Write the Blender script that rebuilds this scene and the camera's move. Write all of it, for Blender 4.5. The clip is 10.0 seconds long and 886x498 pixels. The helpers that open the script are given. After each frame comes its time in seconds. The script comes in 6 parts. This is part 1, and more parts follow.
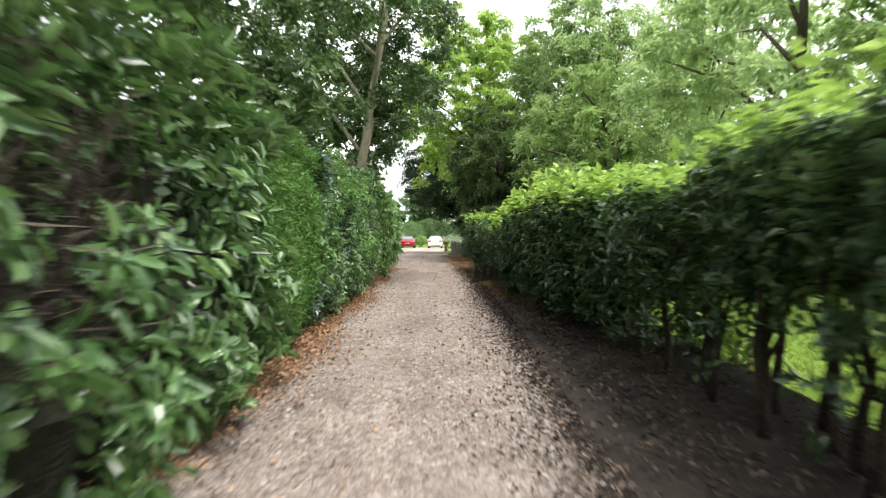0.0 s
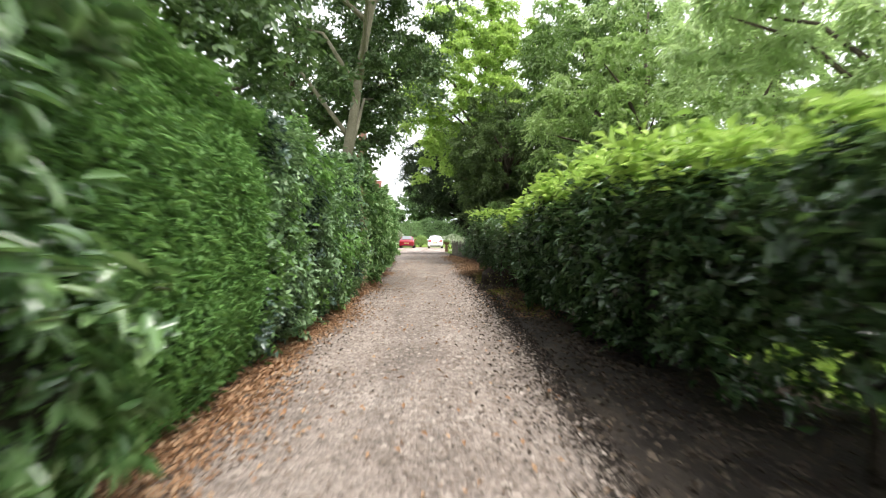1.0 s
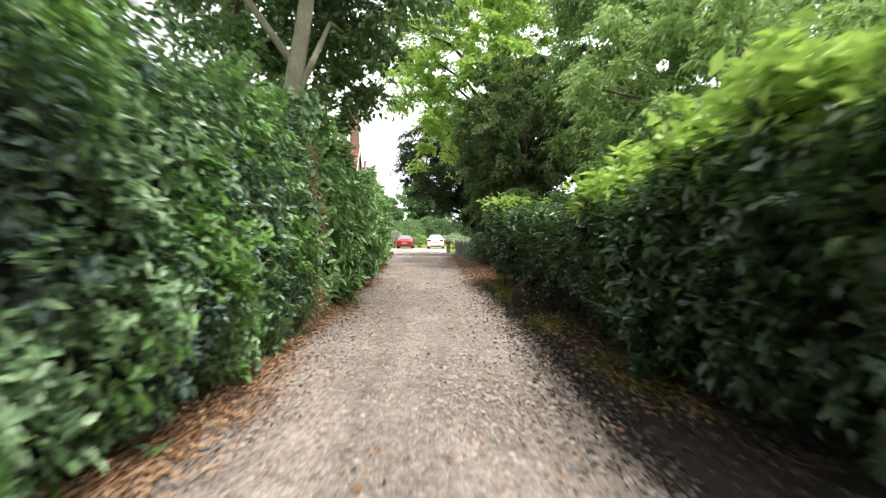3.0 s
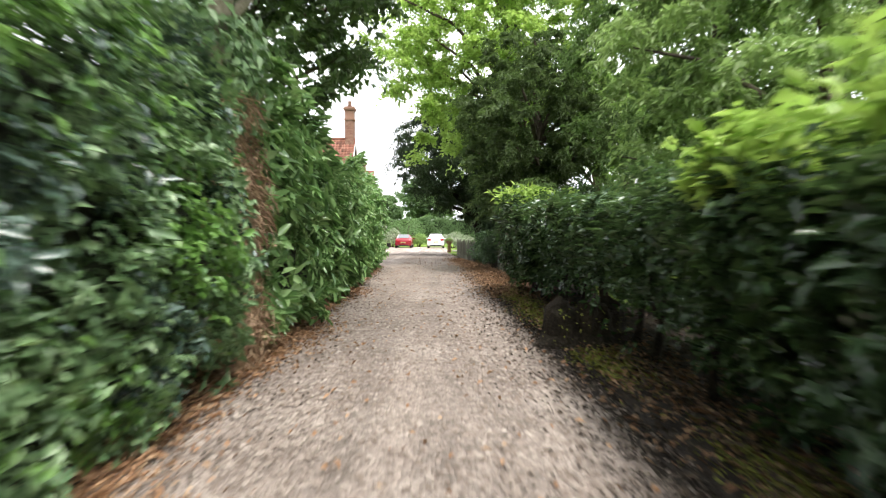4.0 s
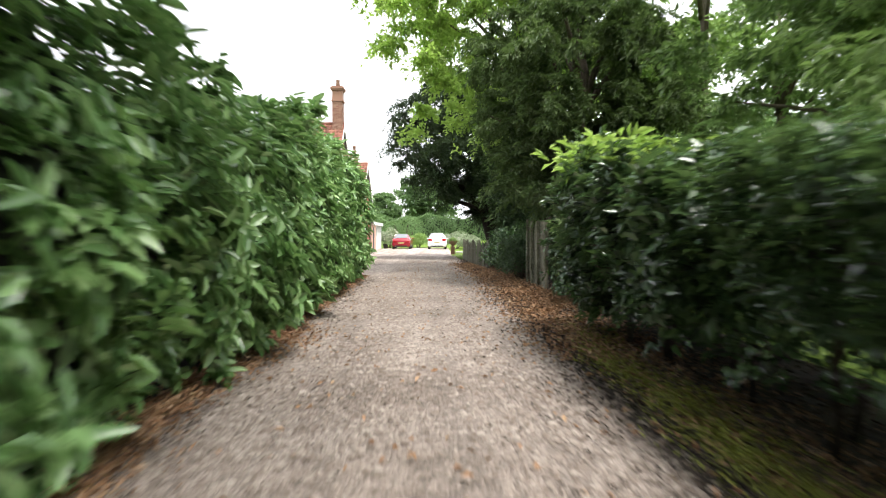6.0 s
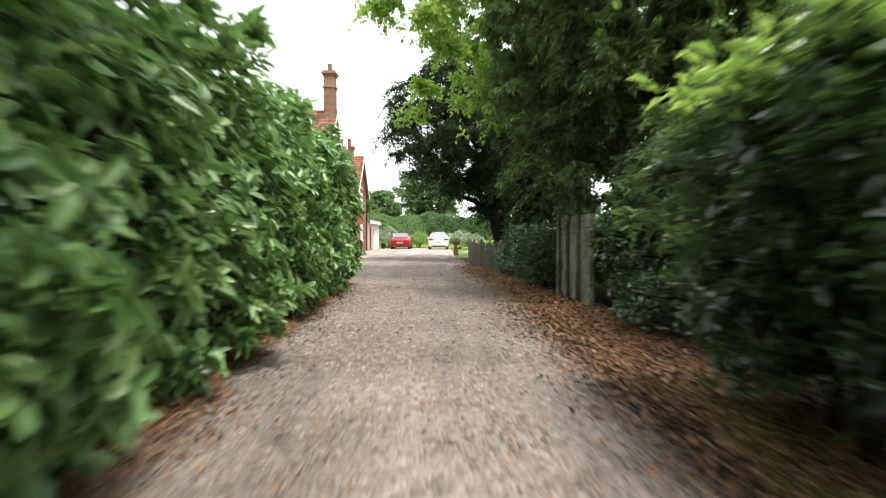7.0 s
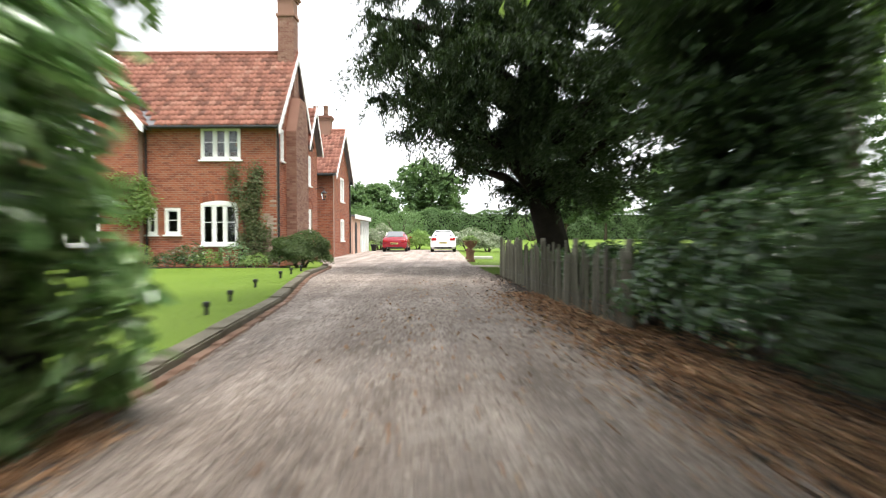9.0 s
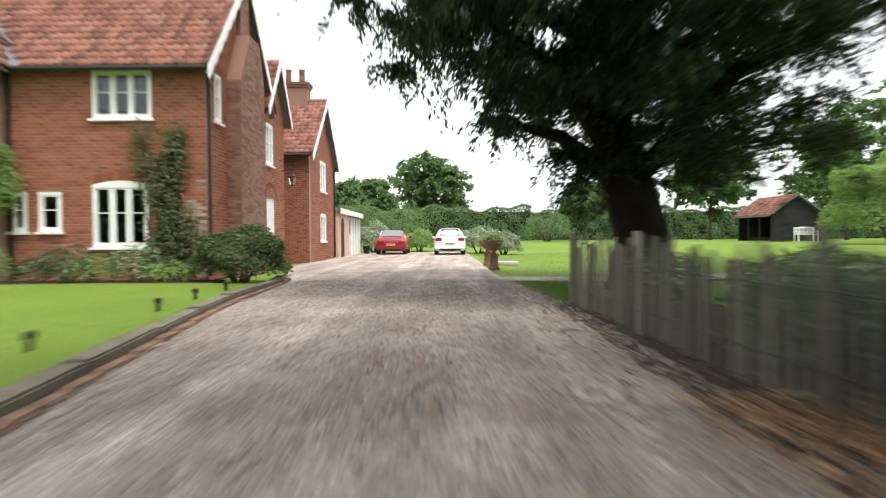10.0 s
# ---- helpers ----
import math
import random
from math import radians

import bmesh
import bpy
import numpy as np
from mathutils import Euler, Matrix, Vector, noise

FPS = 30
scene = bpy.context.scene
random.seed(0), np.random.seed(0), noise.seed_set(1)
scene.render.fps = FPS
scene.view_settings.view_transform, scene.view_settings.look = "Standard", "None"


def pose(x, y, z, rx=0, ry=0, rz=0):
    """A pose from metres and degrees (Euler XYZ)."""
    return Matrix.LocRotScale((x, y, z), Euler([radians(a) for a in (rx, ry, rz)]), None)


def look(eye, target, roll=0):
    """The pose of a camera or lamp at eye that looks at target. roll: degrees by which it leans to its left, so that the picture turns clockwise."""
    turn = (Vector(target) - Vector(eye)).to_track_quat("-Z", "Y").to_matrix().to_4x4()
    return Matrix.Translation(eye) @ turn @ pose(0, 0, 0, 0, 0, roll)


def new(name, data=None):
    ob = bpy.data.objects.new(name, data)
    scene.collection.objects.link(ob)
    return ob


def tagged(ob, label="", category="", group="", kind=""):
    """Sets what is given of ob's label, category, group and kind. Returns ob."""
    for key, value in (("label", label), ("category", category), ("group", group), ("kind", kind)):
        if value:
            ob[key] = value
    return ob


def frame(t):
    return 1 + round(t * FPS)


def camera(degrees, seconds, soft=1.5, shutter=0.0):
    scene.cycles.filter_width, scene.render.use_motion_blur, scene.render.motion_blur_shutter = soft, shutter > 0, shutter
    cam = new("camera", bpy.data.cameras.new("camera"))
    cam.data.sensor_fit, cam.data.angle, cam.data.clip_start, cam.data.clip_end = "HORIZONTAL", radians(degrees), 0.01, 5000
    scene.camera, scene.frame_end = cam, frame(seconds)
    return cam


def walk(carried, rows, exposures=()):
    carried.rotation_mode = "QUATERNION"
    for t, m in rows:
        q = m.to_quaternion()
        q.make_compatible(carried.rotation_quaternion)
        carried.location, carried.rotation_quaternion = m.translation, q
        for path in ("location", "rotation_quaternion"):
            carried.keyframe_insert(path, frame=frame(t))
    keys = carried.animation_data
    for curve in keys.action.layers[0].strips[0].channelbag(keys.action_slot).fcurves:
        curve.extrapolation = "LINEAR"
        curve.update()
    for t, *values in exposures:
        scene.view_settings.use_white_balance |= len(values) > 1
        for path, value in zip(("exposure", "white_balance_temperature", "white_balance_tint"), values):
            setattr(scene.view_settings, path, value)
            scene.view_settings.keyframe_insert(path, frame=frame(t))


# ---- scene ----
cam = camera(73.0, 10.0, soft=1.1, shutter=0.8)
ROWS = [
    (0.0, 0.000, 0.000, 1.350, 88.876, 0.030, 0.000),
    (0.5, -0.019, 1.299, 1.341, 88.888, 0.050, 0.012),
    (1.0, -0.058, 2.671, 1.338, 88.858, -0.000, -0.012),
    (1.5, -0.100, 4.091, 1.323, 88.870, 0.020, -0.030),
    (2.0, -0.131, 5.483, 1.307, 88.870, 0.010, -0.024),
    (2.5, -0.161, 6.813, 1.275, 88.894, 0.020, -0.036),
    (4.0, -0.224, 10.893, 1.255, 88.780, 0.010, -0.018),
    (4.5, -0.257, 12.379, 1.251, 88.786, 0.050, -0.006),
    (5.0, -0.287, 13.888, 1.241, 88.792, 0.040, -0.012),
    (5.5, -0.320, 15.417, 1.229, 88.798, 0.100, 0.012),
    (7.0, -0.493, 20.381, 1.212, 88.726, 0.130, 0.060),
    (7.5, -0.563, 22.573, 1.179, 88.726, 0.070, 0.084),
    (8.0, -0.638, 25.186, 1.171, 88.708, 0.090, 0.114),
    (8.5, -0.741, 28.209, 1.161, 88.684, 0.210, 0.126),
    (9.0, -0.881, 31.555, 1.124, 88.738, 0.200, 0.114),
    (9.5, -1.009, 35.131, 1.073, 88.798, 0.240, 0.198),
    (10.0, -1.231, 38.918, 1.029, 88.840, 0.310, 0.186),
]
walk(cam, [(t, pose(x, y, z, p, r, yaw)) for t, x, y, z, p, r, yaw in ROWS],
     exposures=[(0.0, 1.04), (2.5, 1.18), (4.5, 1.22), (5.5, 1.3), (7.5, 0.93), (8.5, 0.92), (9.0, 1.0), (9.5, 0.83), (10.0, 0.74)])

# ---- world and sun: bright overcast ----
world = bpy.data.worlds.new("overcast_sky")
scene.world = world
world.use_nodes = True
wn = world.node_tree.nodes
wl = world.node_tree.links
sky = wn.new("ShaderNodeTexSky")
sky.sky_type = "NISHITA"
sky.sun_disc = False
sky.sun_elevation = radians(65)
sky.sun_rotation = radians(144)
sky.dust_density = 6.0
sky.air_density = 1.6
hsv = wn.new("ShaderNodeHueSaturation")
hsv.inputs["Saturation"].default_value = 0.22
wl.new(sky.outputs[0], hsv.inputs["Color"])
cloud = wn.new("ShaderNodeMix")
cloud.data_type = "RGBA"
cloud.inputs["Factor"].default_value = 0.7
cloud.inputs["B"].default_value = (9.2, 9.5, 9.9, 1)
wl.new(hsv.outputs[0], cloud.inputs["A"])
wl.new(cloud.outputs["Result"], wn["Background"].inputs["Color"])
wn["Background"].inputs["Strength"].default_value = 0.13
sun = new("sun", bpy.data.lights.new("sun", "SUN"))
sun.data.energy = 2.2
sun.data.angle = radians(18)
sun.data.color = (1.0, 0.96, 0.9)
sun.matrix_basis = look((16, -22, 60), (0, 0, 0))


# ---- materials ----
def mat(name, cols, rough=0.8, scale=6.0, fine=60.0, bump=0.3, metal=0.0, vary="noise", dist=0.01, spec=0.4):
    """Colours mixed by two sizes of noise, and by piece where vary says so."""
    m = bpy.data.materials.new(name)
    m.use_nodes = True
    n, l = m.node_tree.nodes, m.node_tree.links
    b = n["Principled BSDF"]
    b.inputs["Metallic"].default_value = metal
    b.inputs["Specular IOR Level"].default_value = spec
    tc = n.new("ShaderNodeTexCoord")
    big = n.new("ShaderNodeTexNoise")
    big.inputs["Scale"].default_value = scale
    big.inputs["Detail"].default_value = 6
    small = n.new("ShaderNodeTexNoise")
    small.inputs["Scale"].default_value = fine
    small.inputs["Detail"].default_value = 4
    geo = n.new("ShaderNodeNewGeometry")
    for t in (big, small):
        l.new(geo.outputs["Position"], t.inputs["Vector"])
    ramp = n.new("ShaderNodeValToRGB")
    e = ramp.color_ramp.elements
    lo, hi = (0.3, 0.72) if vary == "noise" else (0.0, 1.0)
    while len(e) < len(cols):
        e.new(0.5)
    for k, c in enumerate(cols):
        e[k].position = lo + (hi - lo) * k / max(1, len(cols) - 1)
        e[k].color = (*c, 1)
    mix = n.new("ShaderNodeMath")
    mix.operation = "MULTIPLY_ADD"
    mix.inputs[1].default_value = 0.45
    l.new(small.outputs["Fac"], mix.inputs[0])
    half = n.new("ShaderNodeMath")
    half.operation = "MULTIPLY"
    half.inputs[1].default_value = 0.55
    l.new(big.outputs["Fac"], half.inputs[0])
    l.new(half.outputs[0], mix.inputs[2])
    if vary == "noise":
        l.new(mix.outputs[0], ramp.inputs["Fac"])
    else:
        src = n.new("ShaderNodeObjectInfo").outputs["Random"] if vary == "object" else geo.outputs["Random Per Island"]
        w = n.new("ShaderNodeMath")
        w.operation = "MULTIPLY_ADD"
        w.inputs[1].default_value = 0.6
        l.new(src, w.inputs[0])
        s2 = n.new("ShaderNodeMath")
        s2.operation = "MULTIPLY"
        s2.inputs[1].default_value = 0.4
        l.new(mix.outputs[0], s2.inputs[0])
        l.new(s2.outputs[0], w.inputs[2])
        l.new(w.outputs[0], ramp.inputs["Fac"])
    l.new(ramp.outputs["Color"], b.inputs["Base Color"])
    rr = n.new("ShaderNodeMapRange")
    rr.inputs["To Min"].default_value = max(0.02, rough - 0.12)
    rr.inputs["To Max"].default_value = min(1.0, rough + 0.12)
    l.new(small.outputs["Fac"], rr.inputs["Value"])
    l.new(rr.outputs[0], b.inputs["Roughness"])
    if bump:
        bp = n.new("ShaderNodeBump")
        bp.inputs["Strength"].default_value = bump
        bp.inputs["Distance"].default_value = dist
        l.new(small.outputs["Fac"], bp.inputs["Height"])
        l.new(bp.outputs[0], b.inputs["Normal"])
    return m


def leafmat(name, cols, rough=0.42, trans=0.3, patch=1.2, spec=0.5, tcol=(0.25, 0.42, 0.10)):
    """Leaves: a colour for each leaf, drifting over the plant, with light shining through."""
    m = bpy.data.materials.new(name)
    m.use_nodes = True
    n, l = m.node_tree.nodes, m.node_tree.links
    b = n["Principled BSDF"]
    b.inputs["Roughness"].default_value = rough
    b.inputs["Specular IOR Level"].default_value = spec
    geo = n.new("ShaderNodeNewGeometry")
    big = n.new("ShaderNodeTexNoise")
    big.inputs["Scale"].default_value = patch
    big.inputs["Detail"].default_value = 3
    l.new(geo.outputs["Position"], big.inputs["Vector"])
    w = n.new("ShaderNodeMath")
    w.operation = "MULTIPLY_ADD"
    w.inputs[1].default_value = 0.6
    l.new(geo.outputs["Random Per Island"], w.inputs[0])
    s2 = n.new("ShaderNodeMath")
    s2.operation = "MULTIPLY"
    s2.inputs[1].default_value = 0.42
    l.new(big.outputs["Fac"], s2.inputs[0])
    l.new(s2.outputs[0], w.inputs[2])
    ramp = n.new("ShaderNodeValToRGB")
    e = ramp.color_ramp.elements
    while len(e) < len(cols):
        e.new(0.5)
    for k, c in enumerate(cols):
        e[k].position = 0.08 + 0.86 * k / max(1, len(cols) - 1)
        e[k].color = (c[0] + 0.08 * (c[1] - c[0]), c[1], c[2] + 0.1 * (c[1] - c[2]), 1)
    l.new(w.outputs[0], ramp.inputs["Fac"])
    l.new(ramp.outputs["Color"], b.inputs["Base Color"])
    tr = n.new("ShaderNodeBsdfTranslucent")
    tint = n.new("ShaderNodeMix")
    tint.data_type = "RGBA"
    tint.inputs["Factor"].default_value = 0.5
    l.new(ramp.outputs["Color"], tint.inputs["A"])
    tint.inputs["B"].default_value = (*tcol, 1)
    l.new(tint.outputs["Result"], tr.inputs["Color"])
    ms = n.new("ShaderNodeMixShader")
    ms.inputs["Fac"].default_value = trans
    l.new(b.outputs[0], ms.inputs[1])
    l.new(tr.outputs[0], ms.inputs[2])
    l.new(ms.outputs[0], n["Material Output"].inputs["Surface"])
    return m


def gravelmat(name, cols, grain):
    """Loose stones: cells of colour with relief, over broad worn tracks."""
    m = mat(name, cols, 0.9, 0.9, 9.0, 0.0)
    n, l = m.node_tree.nodes, m.node_tree.links
    b = n["Principled BSDF"]
    ramp = [x for x in n if x.type == "VALTORGB"][0]
    geo = [x for x in n if x.type == "NEW_GEOMETRY"][0]
    v = n.new("ShaderNodeTexVoronoi")
    v.inputs["Scale"].default_value = grain
    l.new(geo.outputs["Position"], v.inputs["Vector"])
    bw = n.new("ShaderNodeRGBToBW")
    l.new(v.outputs["Color"], bw.inputs[0])
    mr = n.new("ShaderNodeMapRange")
    mr.inputs["To Min"].default_value = 0.5
    mr.inputs["To Max"].default_value = 1.45
    l.new(bw.outputs[0], mr.inputs["Value"])
    # long worn streaks where wheels have run
    st = n.new("ShaderNodeVectorMath")
    st.operation = "MULTIPLY"
    st.inputs[1].default_value = (2.3, 0.16, 1.0)
    l.new(geo.outputs["Position"], st.inputs[0])
    sn = n.new("ShaderNodeTexNoise")
    sn.inputs["Scale"].default_value = 1.0
    sn.inputs["Detail"].default_value = 5
    l.new(st.outputs[0], sn.inputs["Vector"])
    sr = n.new("ShaderNodeMapRange")
    sr.inputs["From Min"].default_value = 0.3
    sr.inputs["From Max"].default_value = 0.7
    sr.inputs["To Min"].default_value = 0.68
    sr.inputs["To Max"].default_value = 1.22
    l.new(sn.outputs["Fac"], sr.inputs["Value"])
    both = n.new("ShaderNodeMath")
    both.operation = "MULTIPLY"
    l.new(mr.outputs[0], both.inputs[0])
    l.new(sr.outputs[0], both.inputs[1])
    # paler towards the house, in blotches: open-sky light put into the stones' colour
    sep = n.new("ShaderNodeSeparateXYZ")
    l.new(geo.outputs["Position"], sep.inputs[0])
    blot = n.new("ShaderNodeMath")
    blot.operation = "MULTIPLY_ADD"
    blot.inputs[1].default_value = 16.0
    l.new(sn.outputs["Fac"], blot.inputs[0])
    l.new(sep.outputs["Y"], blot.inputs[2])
    open_gain = n.new("ShaderNodeMapRange")
    open_gain.inputs["From Min"].default_value = 42.0
    open_gain.inputs["From Max"].default_value = 64.0
    open_gain.inputs["To Min"].default_value = 1.0
    open_gain.inputs["To Max"].default_value = 1.45
    l.new(blot.outputs[0], open_gain.inputs["Value"])
    lit_scale = n.new("ShaderNodeMath")
    lit_scale.operation = "MULTIPLY"
    l.new(both.outputs[0], lit_scale.inputs[0])
    l.new(open_gain.outputs[0], lit_scale.inputs[1])
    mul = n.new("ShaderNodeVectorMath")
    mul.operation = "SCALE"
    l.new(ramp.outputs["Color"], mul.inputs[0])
    l.new(lit_scale.outputs[0], mul.inputs["Scale"])
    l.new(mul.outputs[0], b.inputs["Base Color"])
    bp = n.new("ShaderNodeBump")
    bp.invert = True
    bp.inputs["Strength"].default_value = 0.9
    bp.inputs["Distance"].default_value = 0.02
    l.new(v.outputs["Distance"], bp.inputs["Height"])
    l.new(bp.outputs[0], b.inputs["Normal"])
    return m


def glassmat(name):
    m = bpy.data.materials.new(name)
    m.use_nodes = True
    b = m.node_tree.nodes["Principled BSDF"]
    b.inputs["Transmission Weight"].default_value = 1.0
    b.inputs["Roughness"].default_value = 0.02
    b.inputs["IOR"].default_value = 1.45
    b.inputs["Base Color"].default_value = (0.9, 0.95, 0.93, 1)
    return m


M_GRAVEL = gravelmat("gravel", [(0.145, 0.114, 0.094), (0.265, 0.219, 0.19), (0.39, 0.335, 0.295)], 38.0)
M_PEBBLE = mat("pebble", [(0.07, 0.052, 0.042), (0.18, 0.14, 0.115), (0.29, 0.24, 0.205), (0.56, 0.5, 0.44)], 0.85, 4, 90, 0.2, vary="island")
M_SOIL = mat("leaf_mould", [(0.018, 0.014, 0.011), (0.036, 0.027, 0.02), (0.07, 0.052, 0.036)], 0.95, 2.5, 45, 0.8, dist=0.02)
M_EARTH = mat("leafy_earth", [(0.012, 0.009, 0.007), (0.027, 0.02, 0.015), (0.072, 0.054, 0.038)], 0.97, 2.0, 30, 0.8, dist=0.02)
M_MOSS = mat("moss", [(0.12, 0.114, 0.036), (0.252, 0.276, 0.048), (0.396, 0.42, 0.096)], 0.95, 3.0, 60, 0.8, dist=0.02)
M_LAWN = mat("lawn", [(0.10, 0.165, 0.018), (0.13, 0.205, 0.023), (0.165, 0.24, 0.035)], 0.85, 0.35, 40, 0.7, dist=0.03, spec=0.2)
M_GRASS = leafmat("grass_blades", [(0.11, 0.18, 0.016), (0.145, 0.225, 0.022), (0.18, 0.26, 0.036)], 0.5, 0.3, 0.6)
M_DRYLEAF = leafmat("fallen_leaves", [(0.14, 0.075, 0.043), (0.29, 0.148, 0.068), (0.4, 0.235, 0.122), (0.5, 0.36, 0.225)], 0.7, 0.15, 2.0, 0.3, (0.3, 0.15, 0.05))
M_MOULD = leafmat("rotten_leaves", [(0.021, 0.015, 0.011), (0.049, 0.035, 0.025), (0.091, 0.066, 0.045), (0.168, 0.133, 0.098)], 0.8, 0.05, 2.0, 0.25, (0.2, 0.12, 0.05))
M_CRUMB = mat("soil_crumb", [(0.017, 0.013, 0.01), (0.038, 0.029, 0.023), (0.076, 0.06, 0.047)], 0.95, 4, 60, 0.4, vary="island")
M_DEADIVY = leafmat("dead_ivy_leaf", [(0.136, 0.084, 0.048), (0.304, 0.196, 0.116), (0.44, 0.304, 0.184), (0.528, 0.4, 0.264)], 0.75, 0.15, 2.0, 0.3, (0.4, 0.25, 0.12))
M_LAUREL = leafmat("laurel_leaf", [(0.02, 0.055, 0.016), (0.07, 0.16, 0.045), (0.14, 0.27, 0.075), (0.28, 0.42, 0.16)], 0.27, 0.26, 1.5, 0.8)
M_LAUREL_LONG = leafmat("laurel_leaf_pale", [(0.044, 0.111, 0.031), (0.144, 0.288, 0.083), (0.244, 0.421, 0.127), (0.443, 0.62, 0.266)], 0.27, 0.3, 1.5, 0.8)
M_YEWHEDGE = leafmat("cypress_spray", [(0.056, 0.152, 0.024), (0.108, 0.256, 0.04), (0.168, 0.344, 0.064)], 0.55, 0.25, 2.0, 0.3)
M_PRIVET = leafmat("mixed_hedge_leaf", [(0.05, 0.106, 0.044), (0.112, 0.213, 0.081), (0.188, 0.312, 0.125), (0.338, 0.475, 0.25)], 0.4, 0.22, 1.1)
M_IVY = leafmat("ivy_leaf", [(0.07, 0.18, 0.025), (0.13, 0.29, 0.04), (0.22, 0.41, 0.075)], 0.4, 0.35, 1.1)
M_HOLLY = leafmat("holly_leaf", [(0.03, 0.065, 0.045), (0.06, 0.11, 0.08), (0.12, 0.18, 0.14)], 0.26, 0.1, 1.1, 0.7)
M_HEDGE_R = leafmat("hedge_leaf", [(0.014, 0.037, 0.015), (0.037, 0.086, 0.031), (0.11, 0.193, 0.066)], 0.24, 0.22, 1.0, 0.7)
M_FRESH = leafmat("young_shoot", [(0.22, 0.37, 0.035), (0.36, 0.53, 0.05), (0.52, 0.68, 0.1)], 0.4, 0.45, 1.5)
M_TREE_DARK = leafmat("holm_leaf", [(0.04, 0.08, 0.032), (0.08, 0.14, 0.05), (0.15, 0.23, 0.085)], 0.34, 0.25, 0.7)
M_TREE_LIGHT = leafmat("ash_leaf", [(0.294, 0.41, 0.168), (0.399, 0.525, 0.231), (0.493, 0.63, 0.304), (0.598, 0.714, 0.399)], 0.42, 0.58, 0.5, tcol=(0.42, 0.58, 0.18))
M_TREE_MID = leafmat("maple_leaf", [(0.13, 0.22, 0.05), (0.22, 0.34, 0.07), (0.34, 0.46, 0.11)], 0.45, 0.52, 0.6)
M_TREE_SUN = leafmat("lime_leaf", [(0.176, 0.286, 0.055), (0.297, 0.44, 0.088), (0.44, 0.594, 0.143)], 0.45, 0.66, 0.6, tcol=(0.42, 0.6, 0.1))
# dimmed copy of the ash leaf: the near crown's shade is in the colour
M_TREE_SOFT = leafmat("ash_leaf_dimmed", [(0.176, 0.255, 0.079), (0.246, 0.343, 0.114), (0.317, 0.422, 0.158), (0.387, 0.484, 0.211)], 0.45, 0.5, 0.5, tcol=(0.3, 0.5, 0.1))
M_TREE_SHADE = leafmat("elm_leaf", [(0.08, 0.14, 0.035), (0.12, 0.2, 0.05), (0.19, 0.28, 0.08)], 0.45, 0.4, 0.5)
M_CONIFER = leafmat("conifer_spray", [(0.03, 0.054, 0.017), (0.065, 0.1, 0.03), (0.122, 0.165, 0.052)], 0.55, 0.25, 0.8, 0.3)
M_YEW = leafmat("yew_needle", [(0.011, 0.026, 0.012), (0.029, 0.058, 0.022), (0.07, 0.12, 0.042)], 0.5, 0.15, 0.8, 0.3)
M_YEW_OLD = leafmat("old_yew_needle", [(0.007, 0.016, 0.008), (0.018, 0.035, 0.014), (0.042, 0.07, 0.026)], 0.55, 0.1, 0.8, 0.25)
M_FAR = leafmat("far_leaf", [(0.07, 0.13, 0.05), (0.12, 0.2, 0.08), (0.19, 0.28, 0.12)], 0.7, 0.35, 0.3, 0.2)
M_CLIMBER = leafmat("creeper_leaf", [(0.05, 0.07, 0.03), (0.1, 0.12, 0.045), (0.17, 0.14, 0.07)], 0.65, 0.25, 1.2, 0.3)
M_GREY = leafmat("grey_shrub_leaf", [(0.16, 0.21, 0.12), (0.26, 0.3, 0.19), (0.4, 0.42, 0.32)], 0.5, 0.3, 1.0)
M_BLOSSOM = leafmat("blossom", [(0.6, 0.56, 0.5), (0.75, 0.7, 0.64)], 0.6, 0.3, 1.0, 0.3, (0.7, 0.6, 0.5))
# hedge core: brown-green twig tones darkened for the shade between the leaves
M_CORE = mat("hedge_core", [(0.008, 0.012, 0.006), (0.02, 0.025, 0.012), (0.045, 0.04, 0.022)], 0.95, 3, 40, 0.8, dist=0.03)
M_BARK = mat("bark", [(0.035, 0.027, 0.02), (0.09, 0.07, 0.052), (0.17, 0.14, 0.1)], 0.95, 3, 35, 0.9, dist=0.03)
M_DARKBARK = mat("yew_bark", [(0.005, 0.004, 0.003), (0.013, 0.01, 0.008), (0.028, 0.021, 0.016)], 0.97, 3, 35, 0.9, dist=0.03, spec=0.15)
M_STUMP = mat("rotten_wood", [(0.009, 0.007, 0.006), (0.031, 0.025, 0.018), (0.074, 0.06, 0.043)], 0.95, 5, 40, 0.9, dist=0.03, spec=0.2)
M_PALEBARK = mat("smooth_bark", [(0.11, 0.10, 0.065), (0.2, 0.18, 0.13), (0.3, 0.28, 0.21)], 0.9, 2.5, 30, 0.6, dist=0.02)
M_BRICK = mat("brick", [(0.095, 0.034, 0.025), (0.225, 0.068, 0.038), (0.31, 0.1, 0.052), (0.26, 0.125, 0.08)], 0.9, 1.2, 55, 0.35, vary="island")
M_BRICKP = mat("brick_piece", [(0.095, 0.034, 0.025), (0.225, 0.068, 0.038), (0.31, 0.1, 0.052), (0.26, 0.125, 0.08)], 0.9, 1.2, 55, 0.35, vary="object")
M_EDGEBRICK = mat("mossy_brick", [(0.13, 0.075, 0.05), (0.21, 0.12, 0.08), (0.28, 0.18, 0.13)], 0.95, 4, 50, 0.4, vary="object")
M_STACK = mat("sooty_brick", [(0.1, 0.055, 0.042), (0.19, 0.09, 0.065), (0.25, 0.14, 0.1), (0.28, 0.19, 0.15)], 0.92, 1.0, 40, 0.4, vary="island")
